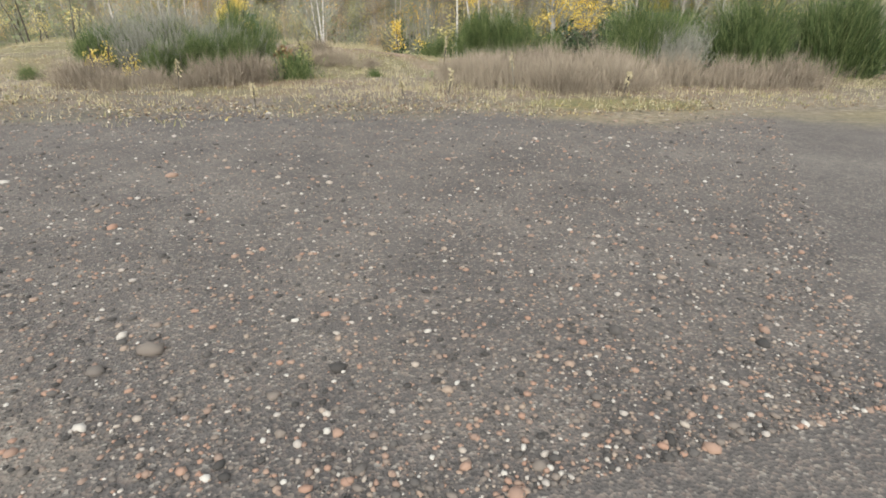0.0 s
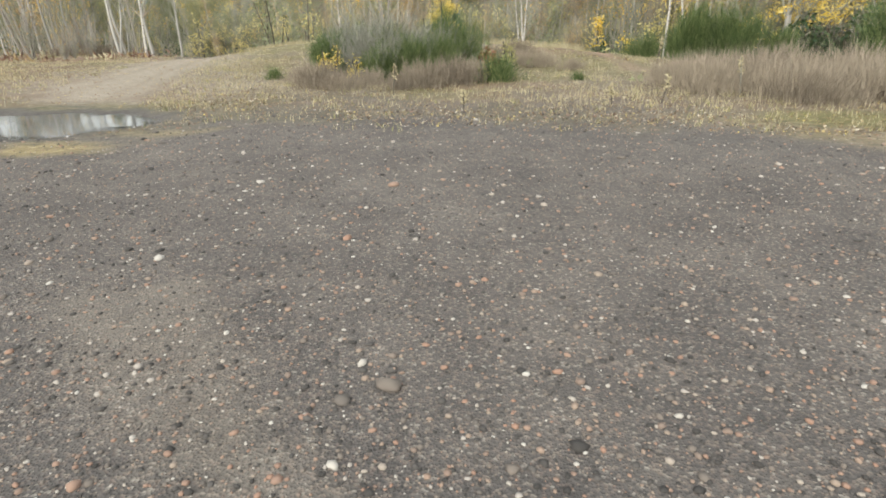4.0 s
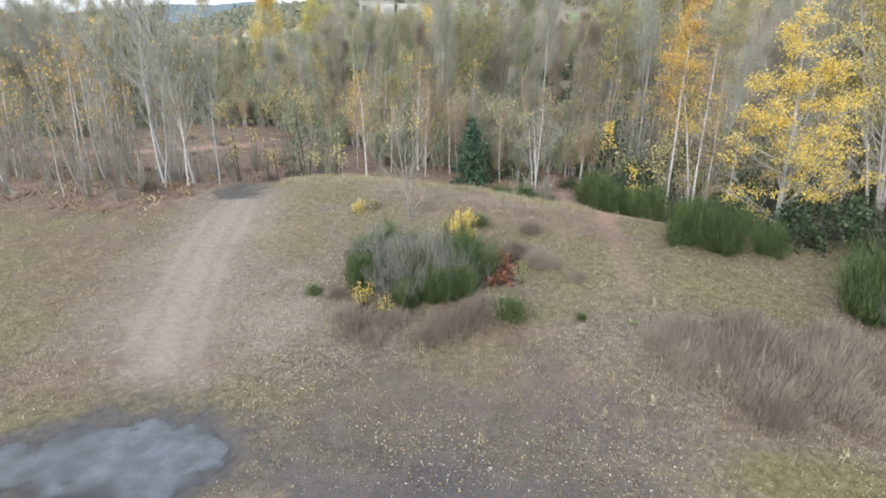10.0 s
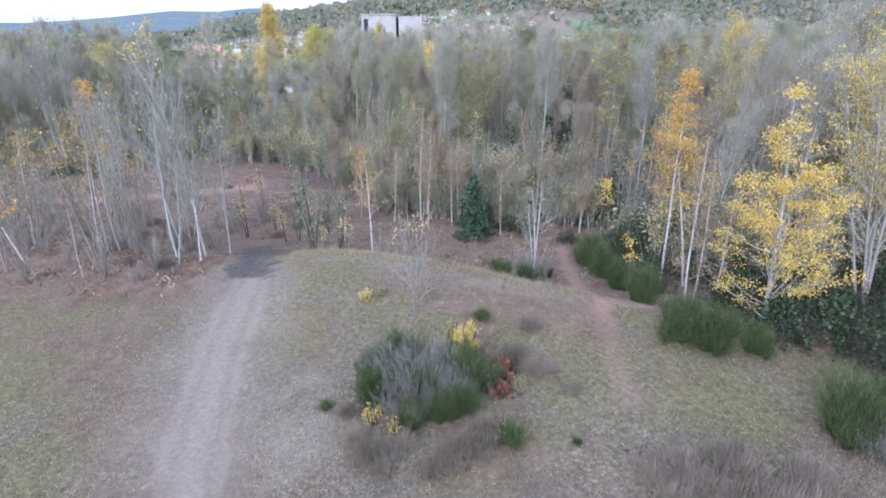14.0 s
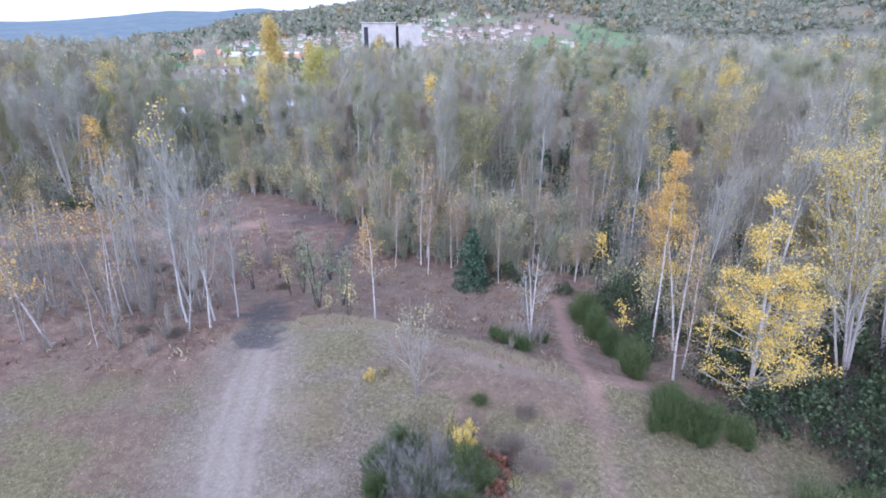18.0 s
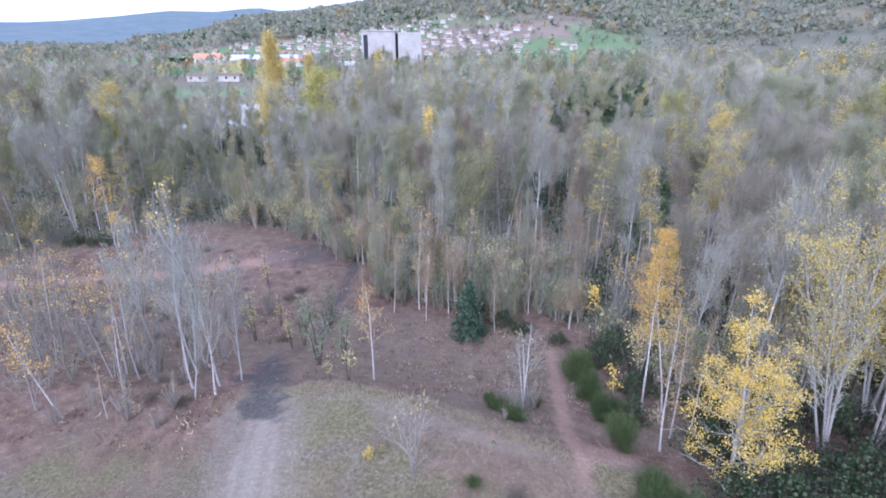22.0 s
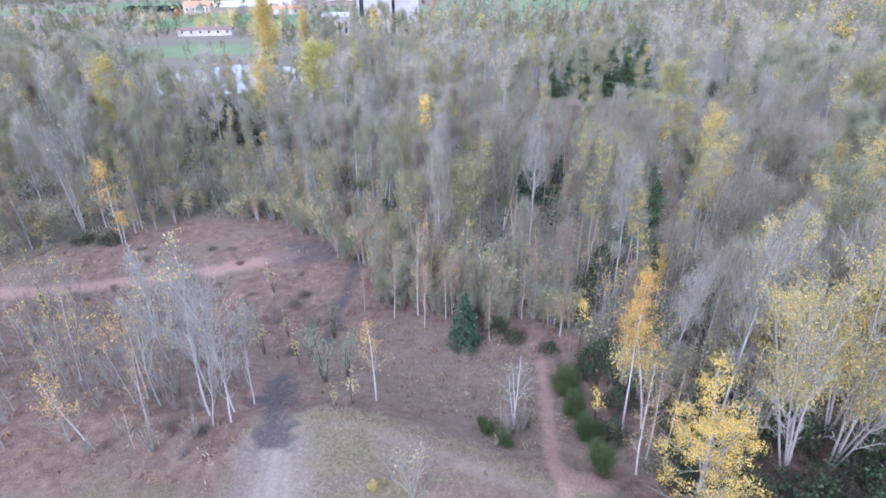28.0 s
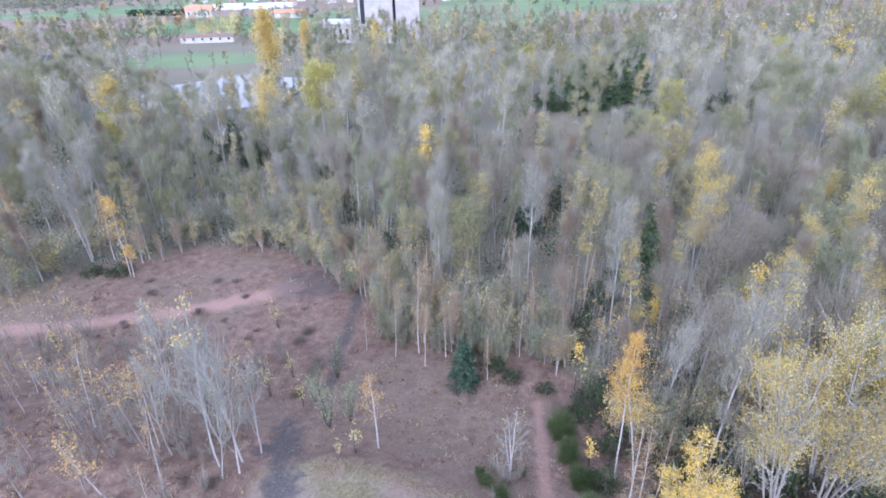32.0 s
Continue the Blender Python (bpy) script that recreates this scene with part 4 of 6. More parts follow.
for x, y, s, a in [(-11.8, 30.8, 0.8, 50), (-6.7, 25.6, 0.75, 130), (-17.6, 41.5, 0.9, 10), (-34.2, 36.0, 1.1, 80), (-13.9, 34.5, 0.7, 290), (-7.4, 24.7, 0.5, 30)]:
    another(sap, x, y, s, a)

# rust and pale birches in front of the wood
for x, y, s, a in [(-4.4, 38.6, 1.15, 0), (-0.6, 46.5, 0.9, 60), (0.3, 42.6, 0.75, 130), (-8.9, 38.6, 0.55, 200), (1.4, 35.4, 0.6, 20), (-3.7, 36.9, 0.85, 300), (-6.3, 38.0, 0.8, 250), (-2.1, 38.2, 0.75, 90), (4.0, 38.5, 0.7, 45)]:
    another(rust_birch, x, y, s, a, (R.uniform(-5, 3), 0))

# ---- conifers ----
def conifer(name, label, leaf_mat, H, wide, layers, rng, size, droop=-0.15):
    thing = tagged(new(name), label, "tree")
    put("trunk", mesh_of("trunk", *tubes([(0, 0, -0.1)], [(0, 0, H)], [H * 0.018 + 0.02], [0.012], 7)), DARK_BARK, thing)
    wood, at, way = [], [], []
    for k in range(layers):
        t = (k + rng.random()) / layers
        z = H * (0.05 + 0.93 * t)
        for _ in range(7):
            a = rng.uniform(0, 6.283)
            L = wide * (1.03 - t) ** 0.85 * rng.uniform(0.75, 1.15) + 0.05
            d = np.array([math.cos(a), math.sin(a), droop + 0.45 * t])
            tip = np.array([0, 0, z]) + d * L
            wood.append(((0, 0, z), tip))
            m = max(4, int(L * 16))
            s = rng.uniform(0.15, 1, m)[:, None]
            at.append(np.array([[0, 0, z]]) * (1 - s) + tip * s + rng.normal(size=(m, 3)) * 0.05)
    w = np.array(wood)
    put("crown", mesh_of("crown", *cones(w[:, 0], w[:, 1], np.full(len(w), 0.012 + H * 0.002))), DARK_BARK, thing)["kind"] = "stuff"
    v, f = blades(rng, np.concatenate(at), size, upright=0.1, slim=0.45)
    put("foliage", mesh_of("foliage", v, f), leaf_mat, thing)["kind"] = "stuff"
    return thing


spruce = conifer("spruce", "small dark blue-green spruce at the edge of the wood", NEEDLE, 4.3, 1.5, 30, rng_of(31), 0.24)
stand(spruce, -0.42, 34.7)
another(spruce, -9.3, 52.5, 1.1, 110)
another(spruce, 6.2, 62.0, 1.35, 200)
another(spruce, 12.6, 33.5, 0.7, 20)
pine = stand(conifer("pine", "soft green pine standing in the bare wood", PINE, 9.0, 2.7, 26, rng_of(32), 0.4, 0.05), 16.5, 51.0)
for x, y, s in [(15, 129, 0.95), (20.5, 131, 1.15), (25, 128, 1.0), (29, 132, 1.2), (34, 138, 1.1), (38, 141, 1.25), (46, 139, 0.95), (60, 128, 1.1), (23, 136, 1.2)]:
    another(pine, x, y, s, x * 20)

# ---- broom, heath and bramble ----
def broom(name, label, count, H, wide, rng, mat=None, group="", spread_out=0.35):
    """A shrub of many whip-like stems."""
    thing = tagged(new(name), label, "shrub", group)
    tuft_at, tuft_h, own = rng.normal(size=(18, 2)) * wide * 0.22, rng.uniform(0.6, 1.15, 18), rng.integers(0, 18, count)
    root = tuft_at[own] + rng.normal(size=(count, 2)) * wide * 0.06
    h = H * rng.uniform(0.45, 1.05, count) * tuft_h[own] * (1.08 - 0.5 * np.minimum((np.hypot(*root.T) / (wide * 0.6)) ** 2, 1))
    d = root * spread_out / (wide * 0.22) * 0.5 + rng.normal(size=(count, 2)) * 0.13
    p0 = np.concatenate([root, np.full((count, 1), -0.05)], 1)
    p1 = p0 + np.concatenate([d * h[:, None] * 0.45, h[:, None] * 0.55], 1)
    p2 = p1 + np.concatenate([d * h[:, None] * 0.4 + rng.normal(size=(count, 2)) * 0.08, h[:, None] * 0.45], 1)
    side0 = p1 + (p2 - p1) * rng.uniform(0, 0.9, (count, 1))
    side1 = side0 + np.concatenate([rng.normal(size=(count, 2)) * 0.16, rng.uniform(0.15, 0.5, (count, 1)) * H * 0.5], 1)
    low0 = p0 + (p1 - p0) * rng.uniform(0.3, 1, (count, 1))
    low1 = low0 + np.concatenate([rng.normal(size=(count, 2)) * 0.25, rng.uniform(0.1, 0.45, (count, 1)) * H * 0.5], 1)
    r = np.full(count, 0.006)
    seat = np.concatenate([p2, side1, low1, p1 + (p2 - p1) * rng.random((count, 1)), side0 + (side1 - side0) * rng.random((count, 1))])
    seat = np.concatenate([seat] * 4)
    v, f = needles(rng, seat + rng.normal(size=seat.shape) * [0.05, 0.05, 0.1], min(0.3, 0.15 * H + 0.05), 0.011, 0.35)
    put("stem", mesh_of("stem", *tubes(p0, p1, r * 1.3, r, 3)), mat or BROOM, thing)["kind"] = "stuff"
    tops = [(v, f), cones(p1, p2, r), cones(side0, side1, r * 0.9), cones(low0, low1, r * 0.9)]
    put("crown", mesh_of("crown", *join(tops)), mat or BROOM, thing)["kind"] = "stuff"
    return thing


green_broom = broom("broom", "dense dark green broom shrub on dry grass", 760, 1.9, 1.5, rng_of(41), group="broom shrubs")
stand(green_broom, 9.9, 12.7, 0.85)
wide_broom = broom("broom", "wide dark green broom shrub at the wood edge", 700, 1.75, 1.25, rng_of(42), group="broom shrubs")
stand(wide_broom, 6.95, 17.5, 0.8)
for k, (x, y, s, a) in enumerate([(8.0, 17.0, 0.75, 40), (9.3, 16.9, 0.55, 90), (7.4, 18.3, 0.6, 170), (7.0, 22.2, 0.85, 60), (6.9, 24.9, 0.7, 10), (6.6, 27.2, 0.9, 210), (6.4, 29.6, 0.9, 120), (11.2, 13.3, 0.85, 300), (12.8, 12.0, 0.95, 20), (14.5, 11.0, 1.1, 70), (17.0, 9.0, 1.2, 220), (0.9, 24.6, 0.35, 80), (3.4, 25.3, 0.3, 60)]):
    another(wide_broom if k % 2 else green_broom, x, y, s, a)
# the shrub in the middle of the clearing
for x, y, s, a in [(-0.05, 14.1, 0.66, 0), (-0.2, 14.8, 0.5, 50), (-0.75, 12.75, 0.42, 100), (-1.5, 12.5, 0.36, 160), (-0.25, 13.1, 0.42, 220), (-2.85, 13.4, 0.46, 270), (-3.0, 14.4, 0.52, 310), (-2.3, 15.3, 0.55, 20), (-1.3, 13.7, 0.5, 70), (-2.0, 14.1, 0.46, 190)]:
    another(green_broom, x, y, s, a)
dead = broom("dead_broom", "dead grey broom twigs inside the green shrub", 130, 1.6, 1.8, rng_of(43), GREY_DEAD, group="dead broom", spread_out=0.9)
stand(dead, -1.55, 13.6)
for x, y, s, a in [(-0.9, 14.5, 1.0, 70), (-2.15, 14.5, 0.95, 140), (-0.85, 13.4, 0.75, 230)]:
    another(dead, x, y, s, a)
stand(broom("dead_broom", "dead grey broom beside the dark wood edge", 220, 1.1, 1.2, rng_of(44), GREY_DEAD), 10.4, 12.0)
for n, (x, y, H, c) in enumerate([(-0.4, 15.2, 2.3, 1900), (-2.6, 12.4, 0.9, 260), (1.45, 14.0, 0.95, 260), (-4.3, 19.3, 0.7, 330), (-0.75, 15.6, 1.7, 700), (-2.0, 12.1, 0.7, 120), (0.8, 12.0, 0.7, 50), (-3.7, 19.6, 0.6, 200)]):
    stand(tree("yellow_shrub", "twiggy shrub with small yellow leaves against the broom", "shrub", DARK_BARK, TWIG, GOLD_PALE if n in (0, 1, 3, 5) else OLIVE, int(c * 1.9), 0.05, rng_of(50 + n), group="yellow shrubs", H=H, r=0.02, stems=5, splay=0.3, t0=0.15, n1=7, a1=40, l1=0.35, n2=3, n3=2, twig=0.005, jitter=0.06), x, y)
tuft = broom("broom", "small green broom tuft on the dry grass", 120, 0.42, 0.34, rng_of(60), group="broom tufts")
stand(tuft, -4.1, 13.0, 0.6)
for x, y, s, a in [(1.05, 11.95, 1.15, 30), (2.75, 12.0, 0.4, 10), (0.25, 18.1, 0.9, 90), (2.1, 22.9, 1.5, 40), (1.3, 24.0, 1.4, 140)]:
    another(tuft, x, y, s, a)


def heath(label, count, H, wide, rng, group):
    """Low brush of fine forked dry twigs."""
    thing = tagged(new("heath_shrub"), label, "shrub", group)
    root = rng.normal(size=(count, 2)) * wide * 0.3
    h = H * rng.uniform(0.4, 1.0, count) * np.exp(-((np.hypot(*root.T) / wide) ** 2))
    p0 = np.concatenate([root, np.full((count, 1), -0.04)], 1)
    p1 = p0 + np.concatenate([rng.normal(size=(count, 2)) * 0.13, h[:, None]], 1)
    put("stem", mesh_of("stem", *cones(p0, p1, np.full(count, 0.007))), HEATH_TWIG, thing)["kind"] = "stuff"
    pieces = []
    for _ in range(12):
        s = p0 + (p1 - p0) * rng.uniform(0.15, 1.0, (count, 1)) + rng.normal(size=(count, 3)) * [0.05, 0.05, 0.02]
        pieces.append(needles(rng, s, H * 0.32, 0.009, 0.25))
    put("crown", mesh_of("crown", *join(pieces)), HEATH_TWIG, thing)["kind"] = "stuff"
    return thing


brush = heath("brown dry heath brush spreading over mossy grass", 230, 0.8, 1.2, rng_of(70), "heath brush")
stand(brush, 5.3, 10.3)
for x, y, s, a in [(6.2, 10.6, 1.1, 60), (4.6, 9.9, 0.9, 120), (7.0, 9.9, 1.1, 200), (5.7, 9.2, 0.95, 250), (6.3, 11.4, 1.0, 300), (4.9, 11.2, 0.9, 20), (7.8, 10.9, 1.0, 80), (4.3, 10.8, 0.75, 150), (8.6, 9.6, 1.0, 10), (6.9, 8.8, 0.85, 170), (9.6, 9.0, 0.9, 90), (10.8, 8.8, 1.0, 45), (5.6, 8.5, 0.7, 220)]:
    another(brush, x, y, s, a)
ling = heath("purplish brown heather clump before the broom", 170, 0.62, 0.9, rng_of(71), "heather clumps")
stand(ling, -2.4, 11.1)
for x, y, s, a in [(-2.0, 10.8, 0.7, 50), (-0.5, 11.2, 1.0, 100), (0.1, 11.6, 1.05, 150), (-2.9, 11.7, 0.85, 200), (-0.9, 10.7, 0.6, 250), (-1.6, 11.6, 0.7, 300), (0.5, 12.4, 0.8, 30), (-3.4, 12.8, 0.6, 60), (1.9, 15.2, 0.8, 70), (2.3, 15.0, 0.8, 160), (1.4, 15.8, 0.9, 240), (1.9, 17.4, 0.8, 140), (3.0, 14.2, 0.6, 210)]:
    another(ling, x, y, s, a)
grey_brush = tree("bare_shrub", "bare grey-brown shrub among the birches", "shrub", GREY_BARK, TWIG, RUST, 60, 0.1, rng_of(72), group="bare shrubs", H=2.6, r=0.018, stems=9, splay=0.4, t0=0.1, n1=6, a1=35, l1=0.35, n2=3, n3=2, twig=0.007, steps=2, lite=True)
stand(grey_brush, -17.5, 25.8)
for x, y, s, a in [(2.0, 24.9, 0.75, 30), (3.3, 25.0, 0.75, 150), (2.6, 24.2, 0.6, 260), (2.2, 24.3, 0.55, 0), (3.1, 24.7, 0.6, 90), (1.7, 25.2, 0.5, 200), (2.9, 25.6, 0.55, 280), (1.6, 22.6, 0.3, 20)]:
    another(grey_brush, x, y, s, a)
for k in range(46):
    x, y = R.uniform(-38, -9), R.uniform(22, 50)
    if abs(x + 10.5) > 1.8:
        another(ling, x, y, R.uniform(0.5, 1.2), R.uniform(0, 360))

def bramble(label, count, wide, H, rng, mat=None):
    """A mound of bramble: arching canes and many leaves."""
    thing = tagged(new("bramble"), label, "shrub", "bramble thickets")
    n = 60
    a, s = rng.uniform(0, 6.283, n), rng.uniform(0.3, 1, n)
    p0 = np.stack([np.cos(a) * wide * 0.3, np.sin(a) * wide * 0.3, a * 0 - 0.05], 1)
    p1 = p0 + np.stack([np.cos(a) * wide * 0.3 * s, np.sin(a) * wide * 0.3 * s, H * rng.uniform(0.5, 1, n)], 1)
    p2 = p1 + np.stack([np.cos(a) * wide * 0.3, np.sin(a) * wide * 0.3, -H * 0.3 * s], 1)
    r = np.full(n, 0.01)
    put("crown", mesh_of("crown", *join([tubes(p0, p1, r, r * 0.8, 3), cones(p1, p2, r * 0.8)])), DARK_BARK, thing)["kind"] = "stuff"
    d = rng.normal(size=(count, 3))
    d /= np.linalg.norm(d, axis=1, keepdims=True)
    d[:, 2] = np.abs(d[:, 2])
    lump = 0.75 + 0.4 * np.sin(d[:, 0] * 5 + 1) * np.cos(d[:, 1] * 4) + rng.normal(size=count) * 0.09
    at = d * lump[:, None] * [wide * 0.62, wide * 0.62, H]
    v, f = blades(rng, at, 0.13, upright=0.3, slim=0.8)
    put("foliage", mesh_of("foliage", v, f), mat or BRAMBLE, thing)["kind"] = "stuff"
    return thing


thicket = bramble("dark green bramble thicket under the poplars", 1500, 2.6, 1.5, rng_of(80))
stand(thicket, 12.3, 18.2)
for x, y, s, a in [(10.6, 18.3, 0.85, 40), (13.8, 17.2, 1.0, 80), (15.2, 18.8, 1.1, 130), (12.0, 20.5, 1.0, 190), (14.2, 20.6, 1.0, 240), (17.0, 20.8, 1.1, 300), (16.8, 17.0, 1.1, 20), (13.2, 14.9, 1.0, 70), (18.5, 18.8, 1.2, 110), (12.6, 22.9, 0.9, 160), (15.0, 14.6, 1.0, 10), (9.4, 28.4, 0.8, 200), (10.6, 30.6, 0.9, 280), (8.0, 31.6, 0.8, 330), (12.0, 27.4, 0.8, 30), (17.4, 13.4, 1.2, 60), (20.5, 16.5, 1.3, 140), (5.8, 34.4, 0.5, 20), (3.2, 35.6, 0.6, 90), (2.0, 36.8, 0.7, 10), (-38.5, 50.5, 0.9, 0), (-41.5, 50.4, 0.8, 60), (20.0, 21.5, 1.2, 0), (22.5, 20.0, 1.3, 0)]:
    another(thicket, x, y, s, a)
dark_under = [(9.0, 33.0, 0.9), (11.5, 34.5, 1.0), (14.0, 31.0, 1.1), (16.5, 28.0, 1.2), (19.0, 31.5, 1.2), (13.0, 38.0, 1.2), (17.5, 36.0, 1.2), (22.0, 34.5, 1.3), (25.0, 30.0, 1.3), (21.0, 41.5, 1.3), (26.0, 41.0, 1.3), (9.5, 41.5, 1.1), (6.8, 43.5, 1.0), (4.5, 46.0, 1.0), (11.5, 46.0, 1.2), (29.0, 35.0, 1.3), (16.0, 45.0, 1.2), (7.6, 38.4, 0.9), (1.0, 47.0, 1.0), (-3.5, 47.5, 1.0), (-7.5, 49.5, 1.0), (14.8, 24.4, 1.0), (18.4, 25.6, 1.1), (21.8, 24.2, 1.2), (8.3, 25.0, 0.7), (10.8, 21.9, 0.8), (12.4, 25.3, 0.9)]
for x, y, s in dark_under:
    another(thicket, x, y, s, x * 37, tall=1.5)
# dark evergreen undergrowth behind the far opening
for k in range(8):
    another(thicket, R.uniform(8, 64), R.uniform(124, 133), R.uniform(1.4, 2.2), k * 40, tall=1.5)
for k in range(22):
    another(thicket, R.uniform(-60, 50), R.uniform(60, 110), R.uniform(1.2, 2.2), k * 40, tall=1.5)
stand(bramble("low red-leaved bramble beside the broom", 520, 1.0, 0.4, rng_of(81), RED_LEAF), 0.85, 15.0)
stand(bramble("low red-leaved bramble at the foot of the shrub", 300, 0.7, 0.28, rng_of(82), RED_LEAF), 0.8, 14.1)

# ---- dead stalks ----
def stalk(x, y, H, label, mat, lean):
    thing = tagged(new("dead_stalk"), label, "plant")
    rng = rng_of(int(x * 10 + y))
    p = curve_up(rng, (0, 0, -0.03), (lean, 0.0, 1), H, 5, 0.02, 0.03)
    r = np.array([0.008, 0.008, 0.007, 0.012, 0.013, 0.004])
    put("stem", mesh_of("stem", *stem(p, r, 6)), mat, thing)
    at = p[3] + (p[5] - p[3]) * rng.random((60, 1)) + rng.normal(size=(60, 3)) * 0.015
    v, f = blades(rng, at, 0.05, 0.5)
    put("seed_head", mesh_of("seed_head", v, f), STRAW, thing)
    return stand(thing, x, y)


stalk(4.9, 9.3, 0.7, "tall pale dead mullein stalk in the brush", GREY_DEAD, -0.12)
for x, y, H, w in [(3.4, 8.6, 0.5, 0.1), (2.6, 8.3, 0.35, -0.2), (5.9, 7.4, 0.5, 0.2), (4.2, 11.6, 0.9, 0.05), (0.4, 7.4, 0.4, 0.0), (-0.9, 9.9, 0.6, 0.1)]:
    stalk(x, y, H, "thin brown dead flower stalk", DARK_BARK, w)
# rosette of pale leaves
for x, y in [(3.95, 11.9), (1.1, 20.3)]:
    rosette = tagged(new("mullein_rosette"), "pale grey-green leaf rosette on dry grass", "plant", "leaf rosettes")
    v, f = blades(rng_of(int(x * 7)), np.zeros((26, 3)) + [0, 0, 0.04], 0.18, 0.35, 0.4)
    put("foliage", mesh_of("foliage", v, f), GREY_GREEN, rosette)["kind"] = "stuff"
    stand(rosette, x, y)

# ---- the wood ----
EDGE = ([-120, -60, -44.8, -43.6, -37, -33, -22, -16.3, -10.6, -8, -3.3, 1.6, 5.4, 8, 10, 12.5, 15, 22, 32, 80], [38, 44, 46, 50, 53, 57, 57, 52, 47.5, 41.5, 39.5, 38.5, 39, 35, 31, 27.5, 26, 25, 20, 16])


def in_wood(x, y):
    inside = (y > np.interp(x, *EDGE) + 0.6) & (y < np.interp(x, [-80, -30, 60, 120], [235, 275, 300, 340]))
    pond_free = np.hypot((x - POND[0]) / (POND[2] + 2), (y - POND[1]) / (POND[3] + 3)) > 1
    meadow = (np.hypot((x + 115) / 20, (y - 216) / 16) > 1) & (np.hypot((x - 26) / 30, (y - 116) / 5.0) > 1)
    return inside & pond_free & meadow


def seen_pond(x, y):
    """The low wet ground before and behind the pond."""
    turn, far = math.degrees(math.atan2(x, y)), math.hypot(x, y)
    return (-30 < turn < -16.5 and 92 < far < 172) or (4 < turn < 18 and 72 < far < 113), (-33 < turn < -20 and 168 < far < 240)


wood_how = dict(r=0.072, t0=0.27, n1=24, a1=27, l1=0.2, rise=0.32, n2=6, l2=0.5, n3=4, l3=0.6, twig=0.011, spray=2900, steps=3, shape="oval", lite=True)
round_how = {**wood_how, "a1": 46, "l1": 0.32, "rise": 0.16, "n1": 28}
KINDS = [
    tree("forest_tree", "slim bare grey tree with fine upright twigs", "tree", WHITE_BARK, TWIG, OLIVE, 1300, 0.11, rng_of(90), group="woodland trees", H=11.5, **wood_how),
    tree("forest_tree", "bare tree with sparse grey-green leaves", "tree", WHITE_BARK, OLIVE_TWIG, GREY_GREEN, 2200, 0.12, rng_of(91), group="woodland trees", clumps=300, H=10.8, stems=2, splay=0.1, **{**wood_how, "n1": 14}),
    tree("forest_tree", "pale-barked bare tree with thin whitish twigs", "tree", WHITE_BARK, PALE_TWIG, PALE_YELLOW, 350, 0.1, rng_of(92), group="woodland trees", H=12.2, **wood_how),
    tree("forest_tree", "round tree with olive-yellow leaves still hanging", "tree", GREY_BARK, OLIVE_TWIG, OLIVE, 3400, 0.13, rng_of(93), group="woodland trees", jitter=0.24, clumps=330, H=9.8, **round_how),
    tree("forest_tree", "bare tree with rusty brown leaves among the twigs", "tree", GREY_BARK, BROWN_TWIG, RUST, 1800, 0.12, rng_of(94), group="woodland trees", H=9.6, **wood_how),
    tree("forest_tree", "slim tree with pale yellow leaves in its top", "tree", WHITE_BARK, TWIG, GOLD_PALE, 2400, 0.11, rng_of(95), group="woodland trees", crown_from=0.5, clumps=240, H=11.4, **wood_how),
    tree("forest_tree", "round grey bare crown of very fine twigs", "tree", GREY_BARK, BROWN_TWIG, OLIVE, 1200, 0.11, rng_of(96), group="woodland trees", H=9.4, **round_how),
]
spots = []
tries = 0
while len(spots) < 330 and tries < 30000:
    tries += 1
    y = 20 + 62 * R.random() ** 0.75
    x = R.uniform(-1.0, 1.0) * (0.92 * y + 10)
    if not in_wood(np.array(x), np.array(y)) or any((x - a) ** 2 + (y - b) ** 2 < 2.1**2 for a, b in spots):
        continue
    spots.append((x, y))
for k, (x, y) in enumerate(spots):
    chance = R.random() if R.random() < 0.6 else float(np.clip((fractal(x, y, 16.0, 93) - 0.25) * 2, 0, 0.99))
    kind = int(np.searchsorted([0.17, 0.36, 0.5, 0.64, 0.74, 0.86], chance))
    s = R.uniform(0.68, 1.12)
    if y - np.interp(x, *EDGE) < 4 and x < 6:
        s *= 0.75
    if -30 < math.degrees(math.atan2(x, y)) < -16.5 and y > 55:
        s *= 0.72
    if k < 7:
        stand(KINDS[k], x, y, s, R.uniform(0, 360), (R.uniform(-4, 4), R.uniform(-4, 4)))
    else:
        another(KINDS[kind], x, y, s, R.uniform(0, 360), (R.uniform(-4, 4), R.uniform(-4, 4)))
# thin young trees on the left of the clearing
young = tree("young_tree", "thin bare young tree in the red-brown litter", "tree", GREY_BARK, TWIG, ORANGE, 60, 0.12, rng_of(97), group="young trees", H=6.0, r=0.026, stems=2, splay=0.16, t0=0.12, n1=15, a1=42, l1=0.4, rise=0.2, n2=4, n3=3, twig=0.008, crown_from=0.6, steps=2, lite=True)
stand(young, -21.5, 27.5)
leafy_young = tree("young_tree", "thin young birch with a tuft of orange leaves", "tree", BIRCH, RED_TWIG, RUST_GOLD, 240, 0.1, rng_of(104), group="young trees", H=5.4, r=0.03, t0=0.25, n1=18, a1=44, l1=0.3, rise=0.14, n2=4, n3=3, twig=0.007, crown_from=0.5, clumps=50, jitter=0.12, steps=2, lite=True)
stand(leafy_young, -17.4, 22.6)
